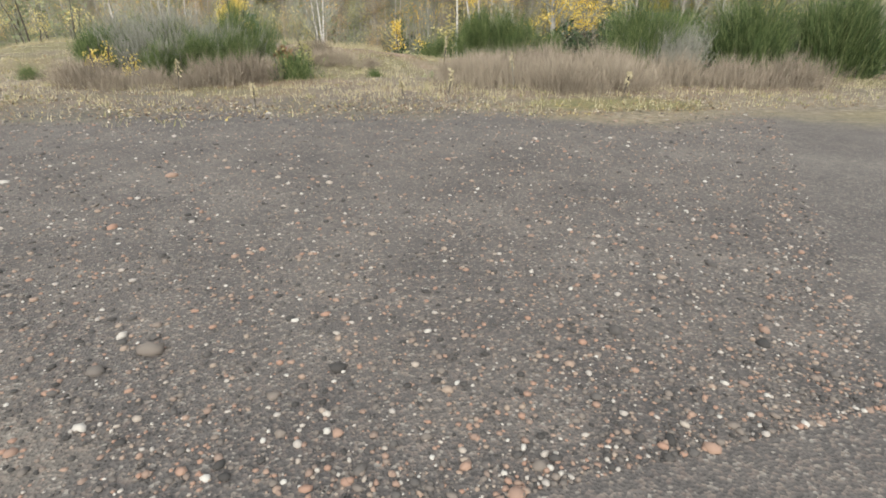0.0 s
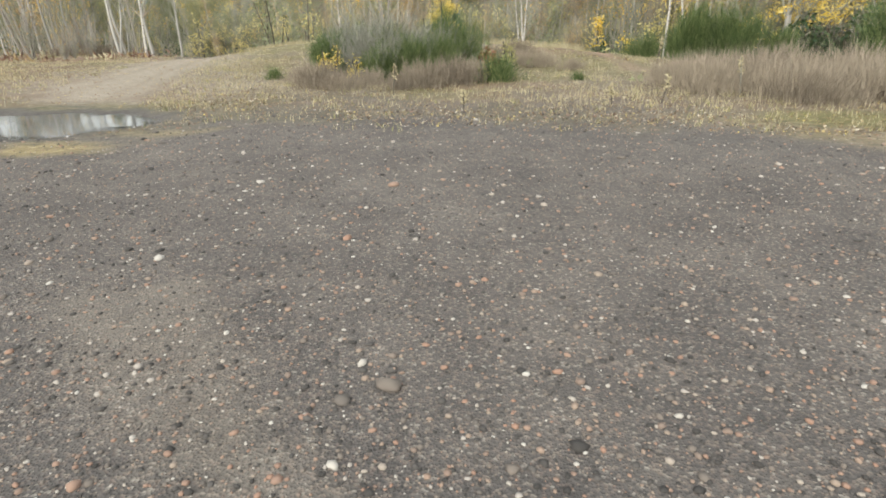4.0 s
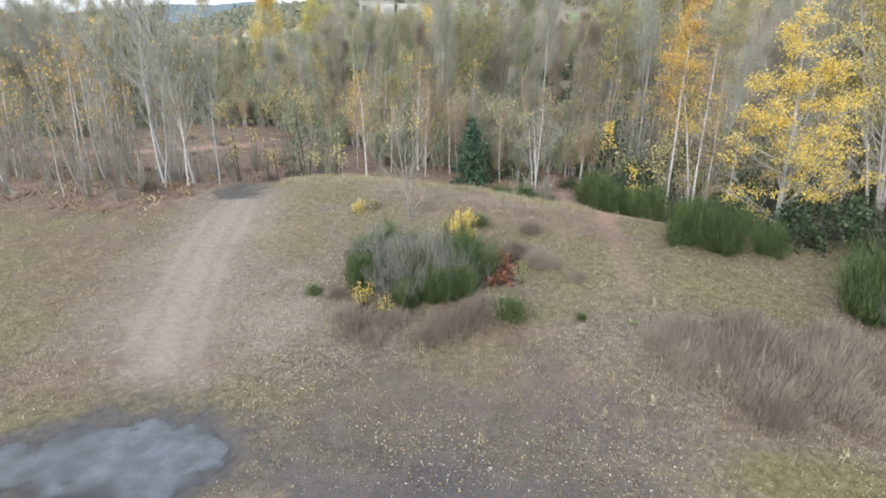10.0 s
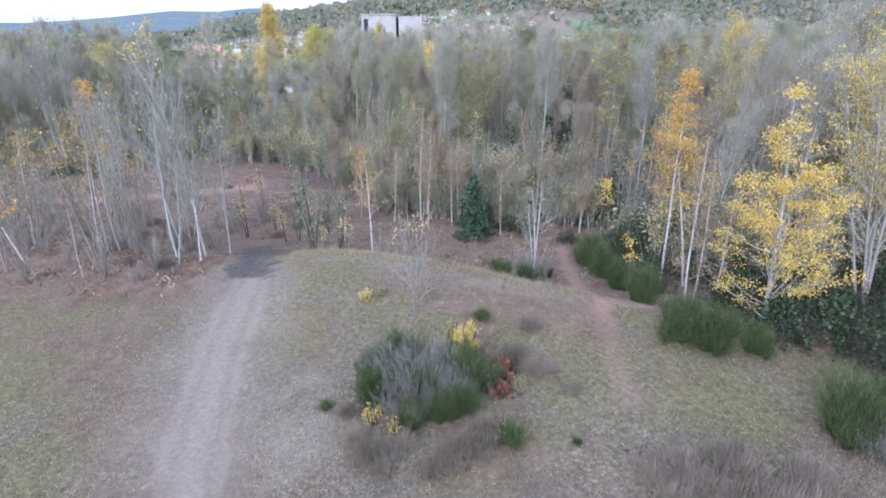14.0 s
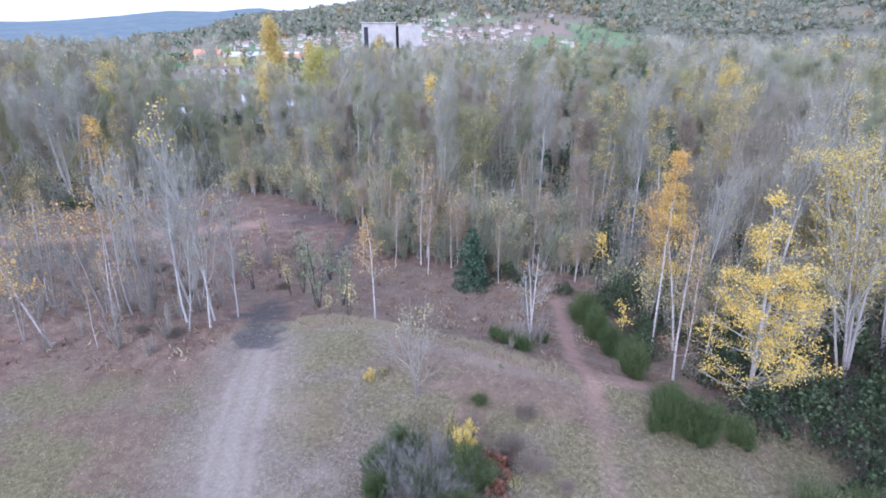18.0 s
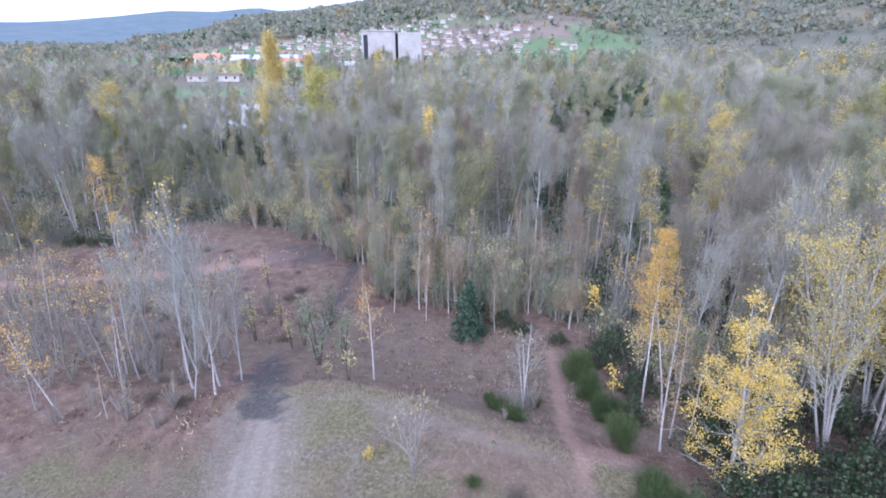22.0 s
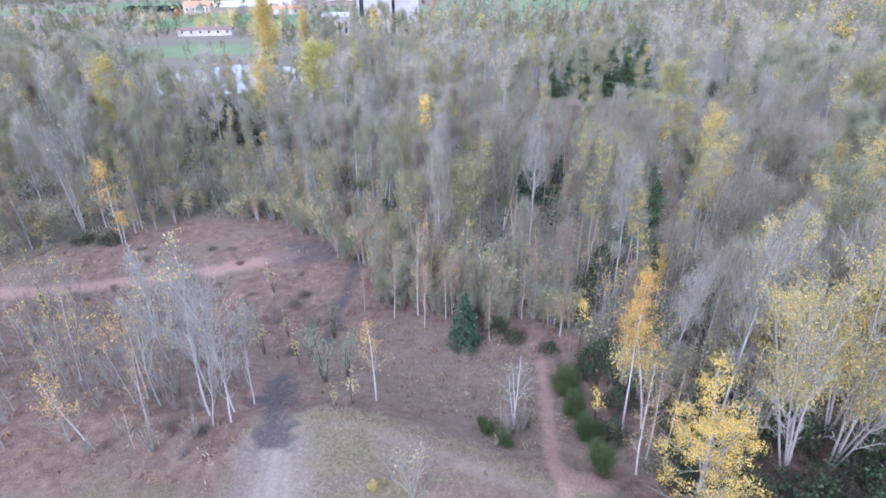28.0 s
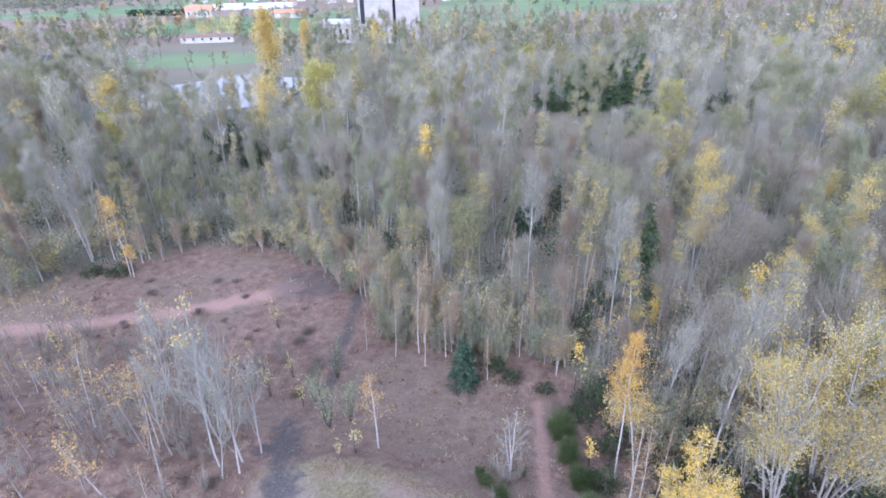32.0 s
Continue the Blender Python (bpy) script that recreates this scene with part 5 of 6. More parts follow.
for k in range(120):
    x, y = R.uniform(-44, -14.5), R.uniform(20.5, 40)
    if y > 34 and x > -26 or (x > -17 and y < 24):
        continue
    another(young if k % 4 else leafy_young, x, y, R.uniform(0.5, 1.25), R.uniform(0, 360), (R.uniform(-8, 5), R.uniform(-5, 5)))
for k in range(95):
    x, y = R.uniform(-44, -13), R.uniform(20, 38)
    if x > -15 and y > 25:
        continue
    another(grey_brush, x, y, R.uniform(0.4, 1.0), R.uniform(0, 360))


# thin pale stems in the front of the wood
for k in range(120):
    x = R.uniform(-30, 30)
    y = float(np.interp(x, *EDGE)) + R.uniform(0.5, 14)
    if abs(x) < 0.95 * y + 4:
        another([young, rust_birch, young][k % 3], x, y, R.uniform(0.7, 1.4) * (0.75 if k % 3 == 1 else 1), R.uniform(0, 360), (R.uniform(-5, 5), R.uniform(-4, 4)))


# shrubs that close the front of the wood
front = [
    tree("shrub", "tall loose grey-green shrub at the front of the wood", "shrub", GREY_BARK, TWIG, GREY_GREEN, 650, 0.17, rng_of(98), group="wood edge shrubs", jitter=0.25, H=4.4, r=0.035, stems=5, splay=0.25, t0=0.1, n1=9, a1=45, l1=0.34, n2=3, n3=2, twig=0.01, shape="oval", spray=420, steps=2, lite=True),
    tree("shrub", "bare grey-brown shrub with some olive leaves", "shrub", GREY_BARK, TWIG, OLIVE, 420, 0.16, rng_of(99), group="wood edge shrubs", jitter=0.25, H=5.2, r=0.035, stems=5, splay=0.2, t0=0.1, n1=9, a1=40, l1=0.32, n2=3, n3=2, twig=0.01, shape="oval", spray=520, steps=2, lite=True),
    tree("shrub", "shrub with pale yellow leaves at the front of the wood", "shrub", GREY_BARK, TWIG, PALE_YELLOW, 520, 0.15, rng_of(100), group="wood edge shrubs", jitter=0.2, H=4.4, r=0.035, stems=4, splay=0.22, t0=0.15, n1=10, a1=42, l1=0.3, n2=3, n3=2, twig=0.01, shape="oval", spray=400, steps=2, lite=True),
    tree("shrub", "small birch-like shrub with orange-brown leaves at the wood edge", "shrub", BIRCH, RED_TWIG, RUST_GOLD, 420, 0.12, rng_of(103), group="wood edge shrubs", jitter=0.2, H=4.6, r=0.03, stems=2, splay=0.12, t0=0.25, n1=14, a1=42, l1=0.26, n2=3, n3=2, twig=0.009, shape="oval", spray=380, steps=2, lite=True),
]
ex, ey = np.array(EDGE[0]), np.array(EDGE[1])
n_front = 0
for k in range(560):
    x = R.uniform(-60, 40) if k % 2 else R.uniform(-26, 8)
    y = float(np.interp(x, ex, ey)) + R.uniform(-0.8, 6.0)
    if abs(x) > 0.95 * y + 6 or n_front >= 250:
        continue
    n_front += 1
    s = R.uniform(0.55, 1.1)
    if n_front <= 4:
        stand(front[n_front - 1], x, y, s)
    else:
        another(front[int(R.integers(0, 4))], x, y, s, R.uniform(0, 360))


for k in range(70):
    x = R.uniform(-14, 7)
    y = float(np.interp(x, ex, ey)) + R.uniform(-1.6, 1.2)
    another([front[1], front[3], olive_shrub, front[0]][k % 4], x, y, R.uniform(0.3, 0.62), R.uniform(0, 360))


class Heap:
    """Pieces of many plants, gathered into one mesh with several materials."""

    def __init__(self):
        self.parts = {}

    def add(self, mat, v, f):
        if f.shape[1] == 4:
            f = np.concatenate([f[:, [0, 1, 2]], f[:, [0, 2, 3]]])
        self.parts.setdefault(mat.name, [mat, [], [], 0])
        p = self.parts[mat.name]
        p[1].append(v)
        p[2].append(f + p[3])
        p[3] += len(v)

    def make(self, name, label, category):
        v = [np.concatenate(p[1]) for p in self.parts.values()]
        f = [np.concatenate(p[2]) for p in self.parts.values()]
        base = np.concatenate([[0], np.cumsum([len(a) for a in v])[:-1]])
        me = mesh_of(name, np.concatenate(v), np.concatenate([a + b for a, b in zip(f, base)]))
        for p in self.parts.values():
            me.materials.append(p[0])
        me.polygons.foreach_set("material_index", np.repeat(np.arange(len(f)), [len(a) for a in f]).astype(np.int32))
        return tagged(new(name, me), label, category, kind="stuff")


def simple_tree(rng, H, n1, n2, n3, twig, leaves, leaf_size, a1=34, l1=0.32, shape="cone", spray=1700, spray_wide=0.028):
    trunk, bough, seats = grow(rng, H=H, r=0.11, t0=0.25, n1=n1, a1=a1, l1=l1, rise=0.22, n2=n2, l2=0.5, n3=n3, l3=0.6, twig=twig, shape=shape, steps=2, sides=5, lite=True)
    at = seats[rng.integers(0, len(seats), spray)] + rng.normal(size=(spray, 3)) * 0.25
    bough.append(needles(rng, at, 1.15, spray_wide))
    at = seats[rng.integers(0, len(seats), max(leaves, 1))] + rng.normal(size=(max(leaves, 1), 3)) * 0.3
    return trunk, bough, blades(rng, at, leaf_size)


def scatter(heap, spots, models, rng):
    for x, y in spots:
        wood, twig_mat, leaf_mat, (trunk, bough, leaf) = pick(models, rng.random() if rng.random() < 0.6 else float(np.clip((fractal(x, y, 45.0, 91) - 0.25) * 2, 0, 0.99)))
        s, a = rng.uniform(0.7, 1.2), rng.uniform(0, 6.283)
        before, behind = seen_pond(x, y)
        if behind:
            if rng.random() < 0.55:
                continue
            s *= 0.55
        if before:
            s *= 0.62 if x > 0 and y > 88 else 0.74
        turn_m = np.array([[math.cos(a), -math.sin(a), 0], [math.sin(a), math.cos(a), 0], [rng.normal() * 0.04, rng.normal() * 0.04, 1]]) * s
        shift = np.array([x, y, ground_at(x, y)])
        for mat, (v, f) in [(wood, t) for t in trunk] + [(twig_mat, b) for b in bough] + [(leaf_mat, leaf)]:
            heap.add(mat, v @ turn_m.T + shift, f)


def pick(models, chance):
    total = 0.0
    for wood, twig_mat, leaf_mat, pieces, weight in models:
        total += weight
        if chance < total:
            return wood, twig_mat, leaf_mat, pieces
    return models[-1][:4]


def merged(pieces):
    """The trunk and the boughs of a simple tree as one set each."""
    trunk, bough, leaf = pieces
    out = []
    for group in (trunk, bough):
        v, t, q = join(group)
        f = np.concatenate([t, q[:, [0, 1, 2]], q[:, [0, 2, 3]]])
        out.append([(v, f)])
    return out[0], out[1], leaf


def wood_spots(lo, hi, gap, rng, most):
    out = []
    y = lo
    while y < hi:
        x = -(0.95 * y + 15)
        while x < 0.95 * y + 15:
            a, b = x + rng.uniform(-0.45, 0.45) * gap, y + rng.uniform(-0.45, 0.45) * gap
            if in_wood(np.array(a), np.array(b)):
                out.append((a, b))
            x += gap
        y += gap
    rng.shuffle(out)
    return out[:most]


w = rng_of(101)
mid = [
    (GREY_BARK, TWIG, OLIVE, merged(simple_tree(rng_of(110), 11.5, 12, 3, 2, 0.02, 800, 0.2, 28, shape="oval")), 0.2),
    (PALE_BARK, PALE_TWIG, PALE_YELLOW, merged(simple_tree(rng_of(111), 12.5, 12, 3, 2, 0.02, 450, 0.2, 26, shape="oval")), 0.2),
    (GREY_BARK, OLIVE_TWIG, GREY_GREEN, merged(simple_tree(rng_of(112), 10.5, 12, 3, 2, 0.02, 800, 0.22, 40, shape="oval")), 0.2),
    (GREY_BARK, OLIVE_TWIG, OLIVE, merged(simple_tree(rng_of(113), 10.0, 12, 3, 2, 0.02, 1200, 0.22, 50, shape="oval")), 0.18),
    (GREY_BARK, BROWN_TWIG, OLIVE, merged(simple_tree(rng_of(114), 10.0, 14, 3, 2, 0.02, 500, 0.2, 50, shape="oval")), 0.1),
    (PALE_BARK, TWIG, GOLD_PALE, merged(simple_tree(rng_of(115), 11.0, 12, 3, 2, 0.02, 1100, 0.24, 36, shape="oval")), 0.1),
]
heap = Heap()
scatter(heap, wood_spots(82, 150, 5.0, w, 430), mid, w)
for k in range(24):
    turn_by, r = radians(w.uniform(-33, -19)), w.uniform(118, 133)
    place_at = np.array([r * math.sin(turn_by), r * math.cos(turn_by), 0.0])
    place_at[2] = ground_at(place_at[0], place_at[1])
    wood, twig_mat, leaf_mat, (trunk, bough, leaf) = pick(mid, w.random())
    for mat, (v, f) in [(wood, q) for q in trunk] + [(twig_mat, q) for q in bough] + [(leaf_mat, leaf)]:
        heap.add(mat, v * w.uniform(0.5, 0.62) + place_at, f)
heap.make("middle_wood", "bare autumn wood with some olive and yellow crowns", "wood")
distant = [
    (GREY_BARK, TWIG, OLIVE, merged(simple_tree(rng_of(120), 13, 9, 2, 2, 0.03, 200, 0.42, 32, shape="oval", spray=560, spray_wide=0.055)), 0.3),
    (PALE_BARK, PALE_TWIG, PALE_YELLOW, merged(simple_tree(rng_of(121), 14.5, 9, 2, 2, 0.03, 120, 0.42, 28, shape="oval", spray=560, spray_wide=0.055)), 0.24),
    (GREY_BARK, OLIVE_TWIG, GREY_GREEN, merged(simple_tree(rng_of(122), 11.5, 9, 2, 2, 0.03, 280, 0.5, 42, shape="oval", spray=560, spray_wide=0.055)), 0.22),
    (GREY_BARK, BROWN_TWIG, OLIVE, merged(simple_tree(rng_of(123), 11.5, 9, 2, 2, 0.03, 420, 0.52, 48, shape="oval", spray=440, spray_wide=0.055)), 0.14),
    (GREY_BARK, TWIG, GOLD_PALE, merged(simple_tree(rng_of(124), 13, 9, 2, 2, 0.03, 420, 0.52, 36, shape="oval", spray=440, spray_wide=0.055)), 0.1),
]
heap = Heap()
scatter(heap, wood_spots(150, 330, 8.2, w, 800), distant, w)
heap.make("far_wood", "far bare wood in grey and dull yellow", "wood")

# undergrowth between the stems
heap = Heap()
low = rng_of(130)
for k in range(1000):
    y = 22 + 80 * low.random() ** 0.8
    x = low.uniform(-1, 1) * (0.92 * y + 8)
    if not in_wood(np.array(x), np.array(y)):
        continue
    c = 30
    root = low.normal(size=(c, 2)) * 0.9
    hgt = low.uniform(0.5, 3.6, c)
    p0 = np.concatenate([root, np.zeros((c, 1))], 1) + [x, y, ground_at(x, y) - 0.05]
    p1 = p0 + np.concatenate([low.normal(size=(c, 2)) * 0.4, hgt[:, None]], 1)
    heap.add(TWIG if low.random() < 0.6 else RED_TWIG, *cones(p0, p1, np.full(c, 0.018)))
    at = p0[low.integers(0, c, 70)] * 0.4 + p1[low.integers(0, c, 70)] * 0.6
    heap.add([BRAMBLE, OLIVE, RUST, GREY_GREEN][int(low.choice(4, p=[0.5, 0.2, 0.06, 0.24]))], *blades(low, at + low.normal(size=(70, 3)) * 0.4, 0.3))
heap.make("undergrowth", "brown and dark green undergrowth of the wood", "undergrowth")

# ---- ground cover ----
heap = Heap()
g = rng_of(140)
n = 9000
x, y = g.uniform(-20, 16, n), 6.2 + 17 * g.random(n) ** 1.1
keep = (y > np.interp(x, *GRAVEL_EDGE) + 0.6 + g.normal(size=n) * 0.9) & (along(x, y, TRACK) > 1.0) & (along(x, y, SIDE_PATH) > 0.4)
keep &= np.hypot((x - PUDDLE[0]) / 2.2, (y - PUDDLE[1]) / 1.4) > 1
x, y = x[keep], y[keep]
z = height(x, y)
at = np.repeat(np.stack([x, y, z], 1), 4, 0) + g.normal(size=(len(x) * 4, 3)) * [0.05, 0.05, 0]
v, f = needles(g, at, 0.085, 0.011, 0)
heap.add(STRAW, v, f)
pickg = g.random(len(x)) < 0.4
at = np.repeat(np.stack([x, y, z], 1)[pickg], 3, 0) + g.normal(size=(pickg.sum() * 3, 3)) * [0.06, 0.06, 0]
v, f = needles(g, at, 0.08, 0.012, 0)
heap.add(GRASS, v, f)
n = 4200
x, y = g.uniform(-26, 15, n), 8 + 30 * g.random(n) ** 1.3
keep = (along(x, y, TRACK) > 1.2) & (along(x, y, SIDE_PATH) > 0.5) & (along(x, y, BLACK_TRACK) > 1.2) & (fractal(x, y, 3.0, 95) > 0.42) & (y < np.interp(x, *EDGE) - 0.5)
x, y = x[keep], y[keep]
at = np.repeat(np.stack([x, y, height(x, y) - 0.01], 1), 12, 0) + g.normal(size=(len(x) * 12, 3)) * [0.09, 0.09, 0]
heap.add(STRAW, *needles(g, at, 0.13, 0.01, 0))
n = 700
x = g.uniform(-9, 5, n)
y = np.interp(x, *CREST_LINE) + g.normal(size=n) * 0.35 - 0.2
keep = along(x, y, SIDE_PATH) > 0.5
at = np.repeat(np.stack([x, y, height(x, y)], 1)[keep], 14, 0)
heap.add(STRAW, *needles(g, at + g.normal(size=at.shape) * [0.1, 0.1, 0], 0.2, 0.012, 0))
heap.make("grass", "short dry grass with green tufts and pale tussocks", "grass")

heap = Heap()
n = 56000
x, y = g.uniform(-1, 1, n), 6.0 + 40 * g.random(n) ** 1.5
x = -4 + x * (9 + 0.75 * y)
keep = (y > np.interp(x, *GRAVEL_EDGE)) & (fractal(x, y, 2.0, 61) + g.random(n) * 0.25 > 0.5) & (np.hypot((x - PUDDLE[0]) / 2.2, (y - PUDDLE[1]) / 1.4) > 1)
at = np.stack([x, y, height(x, y) + 0.015], 1)[keep]
d = g.uniform(0, 6.283, len(at))
L = g.uniform(0.012, 0.032, len(at)) * (0.6 + at[:, 1] / 20)
fore = np.stack([np.cos(d), np.sin(d), g.normal(size=len(at)) * 0.25], 1) * L[:, None]
side = np.stack([-np.sin(d), np.cos(d), g.normal(size=len(at)) * 0.3], 1) * L[:, None] * 0.4
v = np.stack([at - fore * 0.5, at + side + [0, 0, 0.008], at + fore * 0.5, at - side], 1).reshape(-1, 3)
b = (np.arange(len(at)) * 4)[:, None]
heap.add(FALLEN, v, np.concatenate([b + [0, 1, 2], b + [0, 2, 3]]))
n = 60000
x, y = g.uniform(-1, 1, n), 6.2 + 11 * g.random(n) ** 1.2
x = -1.5 + x * (5 + 0.55 * y)
keep = (y > np.interp(x, *GRAVEL_EDGE) + g.normal(size=n) * 0.6) & (fractal(x, y, 1.8, 63) + g.normal(size=n) * 0.09 > 0.5) & (along(x, y, TRACK) > 0.9 + g.random(n) * 0.8) & (np.hypot((x - PUDDLE[0]) / 2.3, (y - PUDDLE[1]) / 1.5) > 1)
at = np.stack([x, y, height(x, y) + 0.01], 1)[keep]
d, L = g.uniform(0, 6.283, len(at)), g.uniform(0.016, 0.042, len(at))
fore = np.stack([np.cos(d), np.sin(d), g.normal(size=len(at)) * 0.2], 1) * L[:, None]
side = np.stack([-np.sin(d), np.cos(d), g.normal(size=len(at)) * 0.3], 1) * L[:, None] * 0.45
v = np.stack([at - fore * 0.5, at + side + [0, 0, 0.006], at + fore * 0.5, at - side], 1).reshape(-1, 3)
b = (np.arange(len(at)) * 4)[:, None]
heap.add(LITTER, v, np.concatenate([b + [0, 1, 2], b + [0, 2, 3]]))
# dead bracken and low brown growth over the clearing
n = 1500
x, y = g.uniform(-48, 6, n), 19 + 32 * g.random(n)
keep = (y < np.interp(x, *EDGE) + 1) & ((y > np.interp(x, *CREST_LINE) + 1.5) | (x < -11.5)) & (along(x, y, TRACK) > 1.6) & (along(x, y, BLACK_TRACK) > 1.4) & (along(x, y, SIDE_PATH) > 0.7) & (along(x, y, RED_PATH) > 1.0) & (fractal(x, y, 5.0, 67) + g.normal(size=n) * 0.06 > 0.46)
base = np.stack([x, y, height(x, y)], 1)[keep]
for k, mat in enumerate((BRACKEN, RUST, BRACKEN, STRAW)):
    some = base[k::4]
    at = np.repeat(some, 16, 0) + g.normal(size=(len(some) * 16, 3)) * [0.28, 0.28, 0.06]
    heap.add(mat, *blades(g, at, 0.26, 0.5, 0.24))
heap.make("fallen_leaves", "scattered yellow and brown fallen leaves", "leaves")

# gravel: the larger stones near the walk as parts, the small ones joined
rock = bmesh.new()
bmesh.ops.create_icosphere(rock, subdivisions=1, radius=1.0)
ball = np.array([q.co[:] for q in rock.verts])
ball_f = np.array([[q.index for q in p.verts] for p in rock.faces])
rock.free()


def stones_at(x, y, size, rng):
    n = len(x)
    s = size[:, None, None] * rng.uniform(0.65, 1.2, (n, 1, 3)) * [1, 1, 0.6]
    lump = ball[None] * (1 + rng.normal(size=(n, len(ball), 1)) * 0.16) * s
    a = rng.uniform(0, 6.283, n)
    c, q = np.cos(a)[:, None], np.sin(a)[:, None]
    lump = np.stack([lump[..., 0] * c - lump[..., 1] * q, lump[..., 0] * q + lump[..., 1] * c, lump[..., 2]], 2)
    return lump + np.stack([x, y, height(x, y) + size * 0.12], 1)[:, None]


n = 34000
y = 0.6 + 8.0 * g.random(n) ** 1.6
x = 0.8 + g.uniform(-1, 1, n) * (1.0 + 0.95 * y)
keep = (y < np.interp(x, *GRAVEL_EDGE) + 1.0) & (np.hypot((x - PUDDLE[0]) / 2.0, (y - PUDDLE[1]) / 1.2) > 1)
x, y = x[keep], y[keep]
size = np.exp(g.normal(size=len(x)) * 0.5) * 0.005 * (1 + y * 0.07)
v = stones_at(x, y, size, g).reshape(-1, 3)
f = (ball_f[None] + (np.arange(len(x)) * len(ball))[:, None, None]).reshape(-1, 3)
heap = Heap()
heap.add(PEBBLE, v, f)
heap.make("gravel", "loose fine gravel of grey, tan and white stones", "gravel")
shapes = []
for k in range(8):
    v = stones_at(np.zeros(1), np.zeros(1), np.full(1, 1.0), g)[0]
    v = v - [0, 0, v[:, 2].mean()]
    shapes.append(mesh_of("stone", v, ball_f))
    shapes[-1].materials.append(PEBBLE)


def lone_stone(x, y, size, turn_by):
    ob = new("stone", shapes[int(size * 1e5) % 8])
    ob.parent = ground
    ob.matrix_basis = Matrix.Translation((x, y, ground_at(x, y) + size * 0.2)) @ Matrix.Rotation(turn_by, 4, "Z") @ Matrix.Scale(size, 4)
    return ob


for k in range(280):
    y = 0.7 + 5.0 * g.random() ** 1.4
    x = 0.8 + g.uniform(-1, 1) * (0.9 + 0.9 * y)
    if y < np.interp(x, *GRAVEL_EDGE):
        lone_stone(x, y, float(np.clip(np.exp(g.normal() * 0.35) * 0.0085, 0.006, 0.017)), g.uniform(0, 6.28))

# ---- buildings ----
def plain(name, low, high, scale, rough=0.85):
    return material(name, lambda n, l, s: ramp(n, l, grain(n, l, scale, 6, 0.65), [(0.3, low), (0.7, high)]), rough, 0.2)


CONCRETE = plain("weathered concrete", (0.34, 0.32, 0.3), (0.5, 0.48, 0.45), 0.25)
RENDER = plain("pale house render", (0.44, 0.42, 0.38), (0.6, 0.57, 0.53), 0.5)
TILE = plain("faded roof tiles", (0.27, 0.18, 0.135), (0.36, 0.24, 0.185), 0.8)
BRIGHT_TILE = plain("orange roof tiles", (0.5, 0.24, 0.14), (0.6, 0.32, 0.2), 0.8)
BROWN_TILE = plain("brown roof tiles", (0.19, 0.135, 0.11), (0.28, 0.2, 0.165), 0.8)
WHITE = plain("white sheeting", (0.5, 0.52, 0.55), (0.64, 0.66, 0.68), 0.3, 0.5)
DARK = plain("dark opening", (0.02, 0.022, 0.028), (0.045, 0.05, 0.06), 1.0, 0.4)
HEDGE = leafy("dark hedge leaves", [(0.0, (0.015, 0.04, 0.022)), (0.5, (0.03, 0.065, 0.035)), (1.2, (0.05, 0.09, 0.05))], 0.6, 0.05)
ASPHALT = plain("road asphalt", (0.13, 0.14, 0.16), (0.2, 0.21, 0.23), 0.3)


def house(label, wide, deep, wall_h, roof_h, roof_mat, group="", windows=3, wing=False):
    thing = tagged(new("house"), label, "house", group)
    bm = bmesh.new()
    box(bm, (-wide / 2, -deep / 2, -2), (wide / 2, deep / 2, wall_h))
    wall = part("wall", bm, RENDER, thing)
    bm = bmesh.new()
    o = 0.5
    pts = [(-wide / 2 - o, -deep / 2 - o, wall_h - 0.1), (wide / 2 + o, -deep / 2 - o, wall_h - 0.1), (wide / 2 + o, deep / 2 + o, wall_h - 0.1), (-wide / 2 - o, deep / 2 + o, wall_h - 0.1), (-wide / 2 - o, 0, wall_h + roof_h), (wide / 2 + o, 0, wall_h + roof_h)]
    q = [bm.verts.new(c) for c in pts]
    for c in ((0, 1, 5, 4), (2, 3, 4, 5), (1, 2, 5), (3, 0, 4), (3, 2, 1, 0)):
        bm.faces.new([q[i] for i in c])
    roof = part("roof", bm, roof_mat, thing)
    bm = bmesh.new()
    box(bm, (wide * 0.2, -0.4, wall_h + roof_h * 0.5), (wide * 0.2 + 0.8, 0.4, wall_h + roof_h + 0.9))
    part("chimney", bm, RENDER, roof)
    for k in range(windows):
        cx = (k + 0.5) / windows * wide - wide / 2
        bm = bmesh.new()
        box(bm, (cx - 0.55, -deep / 2 - 0.04, wall_h * 0.45), (cx + 0.55, -deep / 2 + 0.1, wall_h * 0.8))
        part("window", bm, DARK, wall)
    return thing


def place(ob, x, y, turn_by, scale=1.0):
    ob.matrix_basis = Matrix.Translation((x, y, ground_at(x, y))) @ Matrix.Rotation(radians(turn_by), 4, "Z") @ Matrix.Scale(scale, 4)
    return ob


models = [
    house("white village house with an orange tiled roof", 11, 8, 5, 2.4, TILE, "village houses"),
    house("tall pale village house with a brown tiled roof", 9, 8, 7, 2.2, BROWN_TILE, "village houses"),
    house("long low white house with an orange roof", 16, 8, 3.6, 2.0, TILE, "village houses", 4),
    house("pale house with a faded tile roof on the hill", 10, 9, 5.5, 2.6, BROWN_TILE, "village houses"),
]
h = rng_of(150)
placed = []
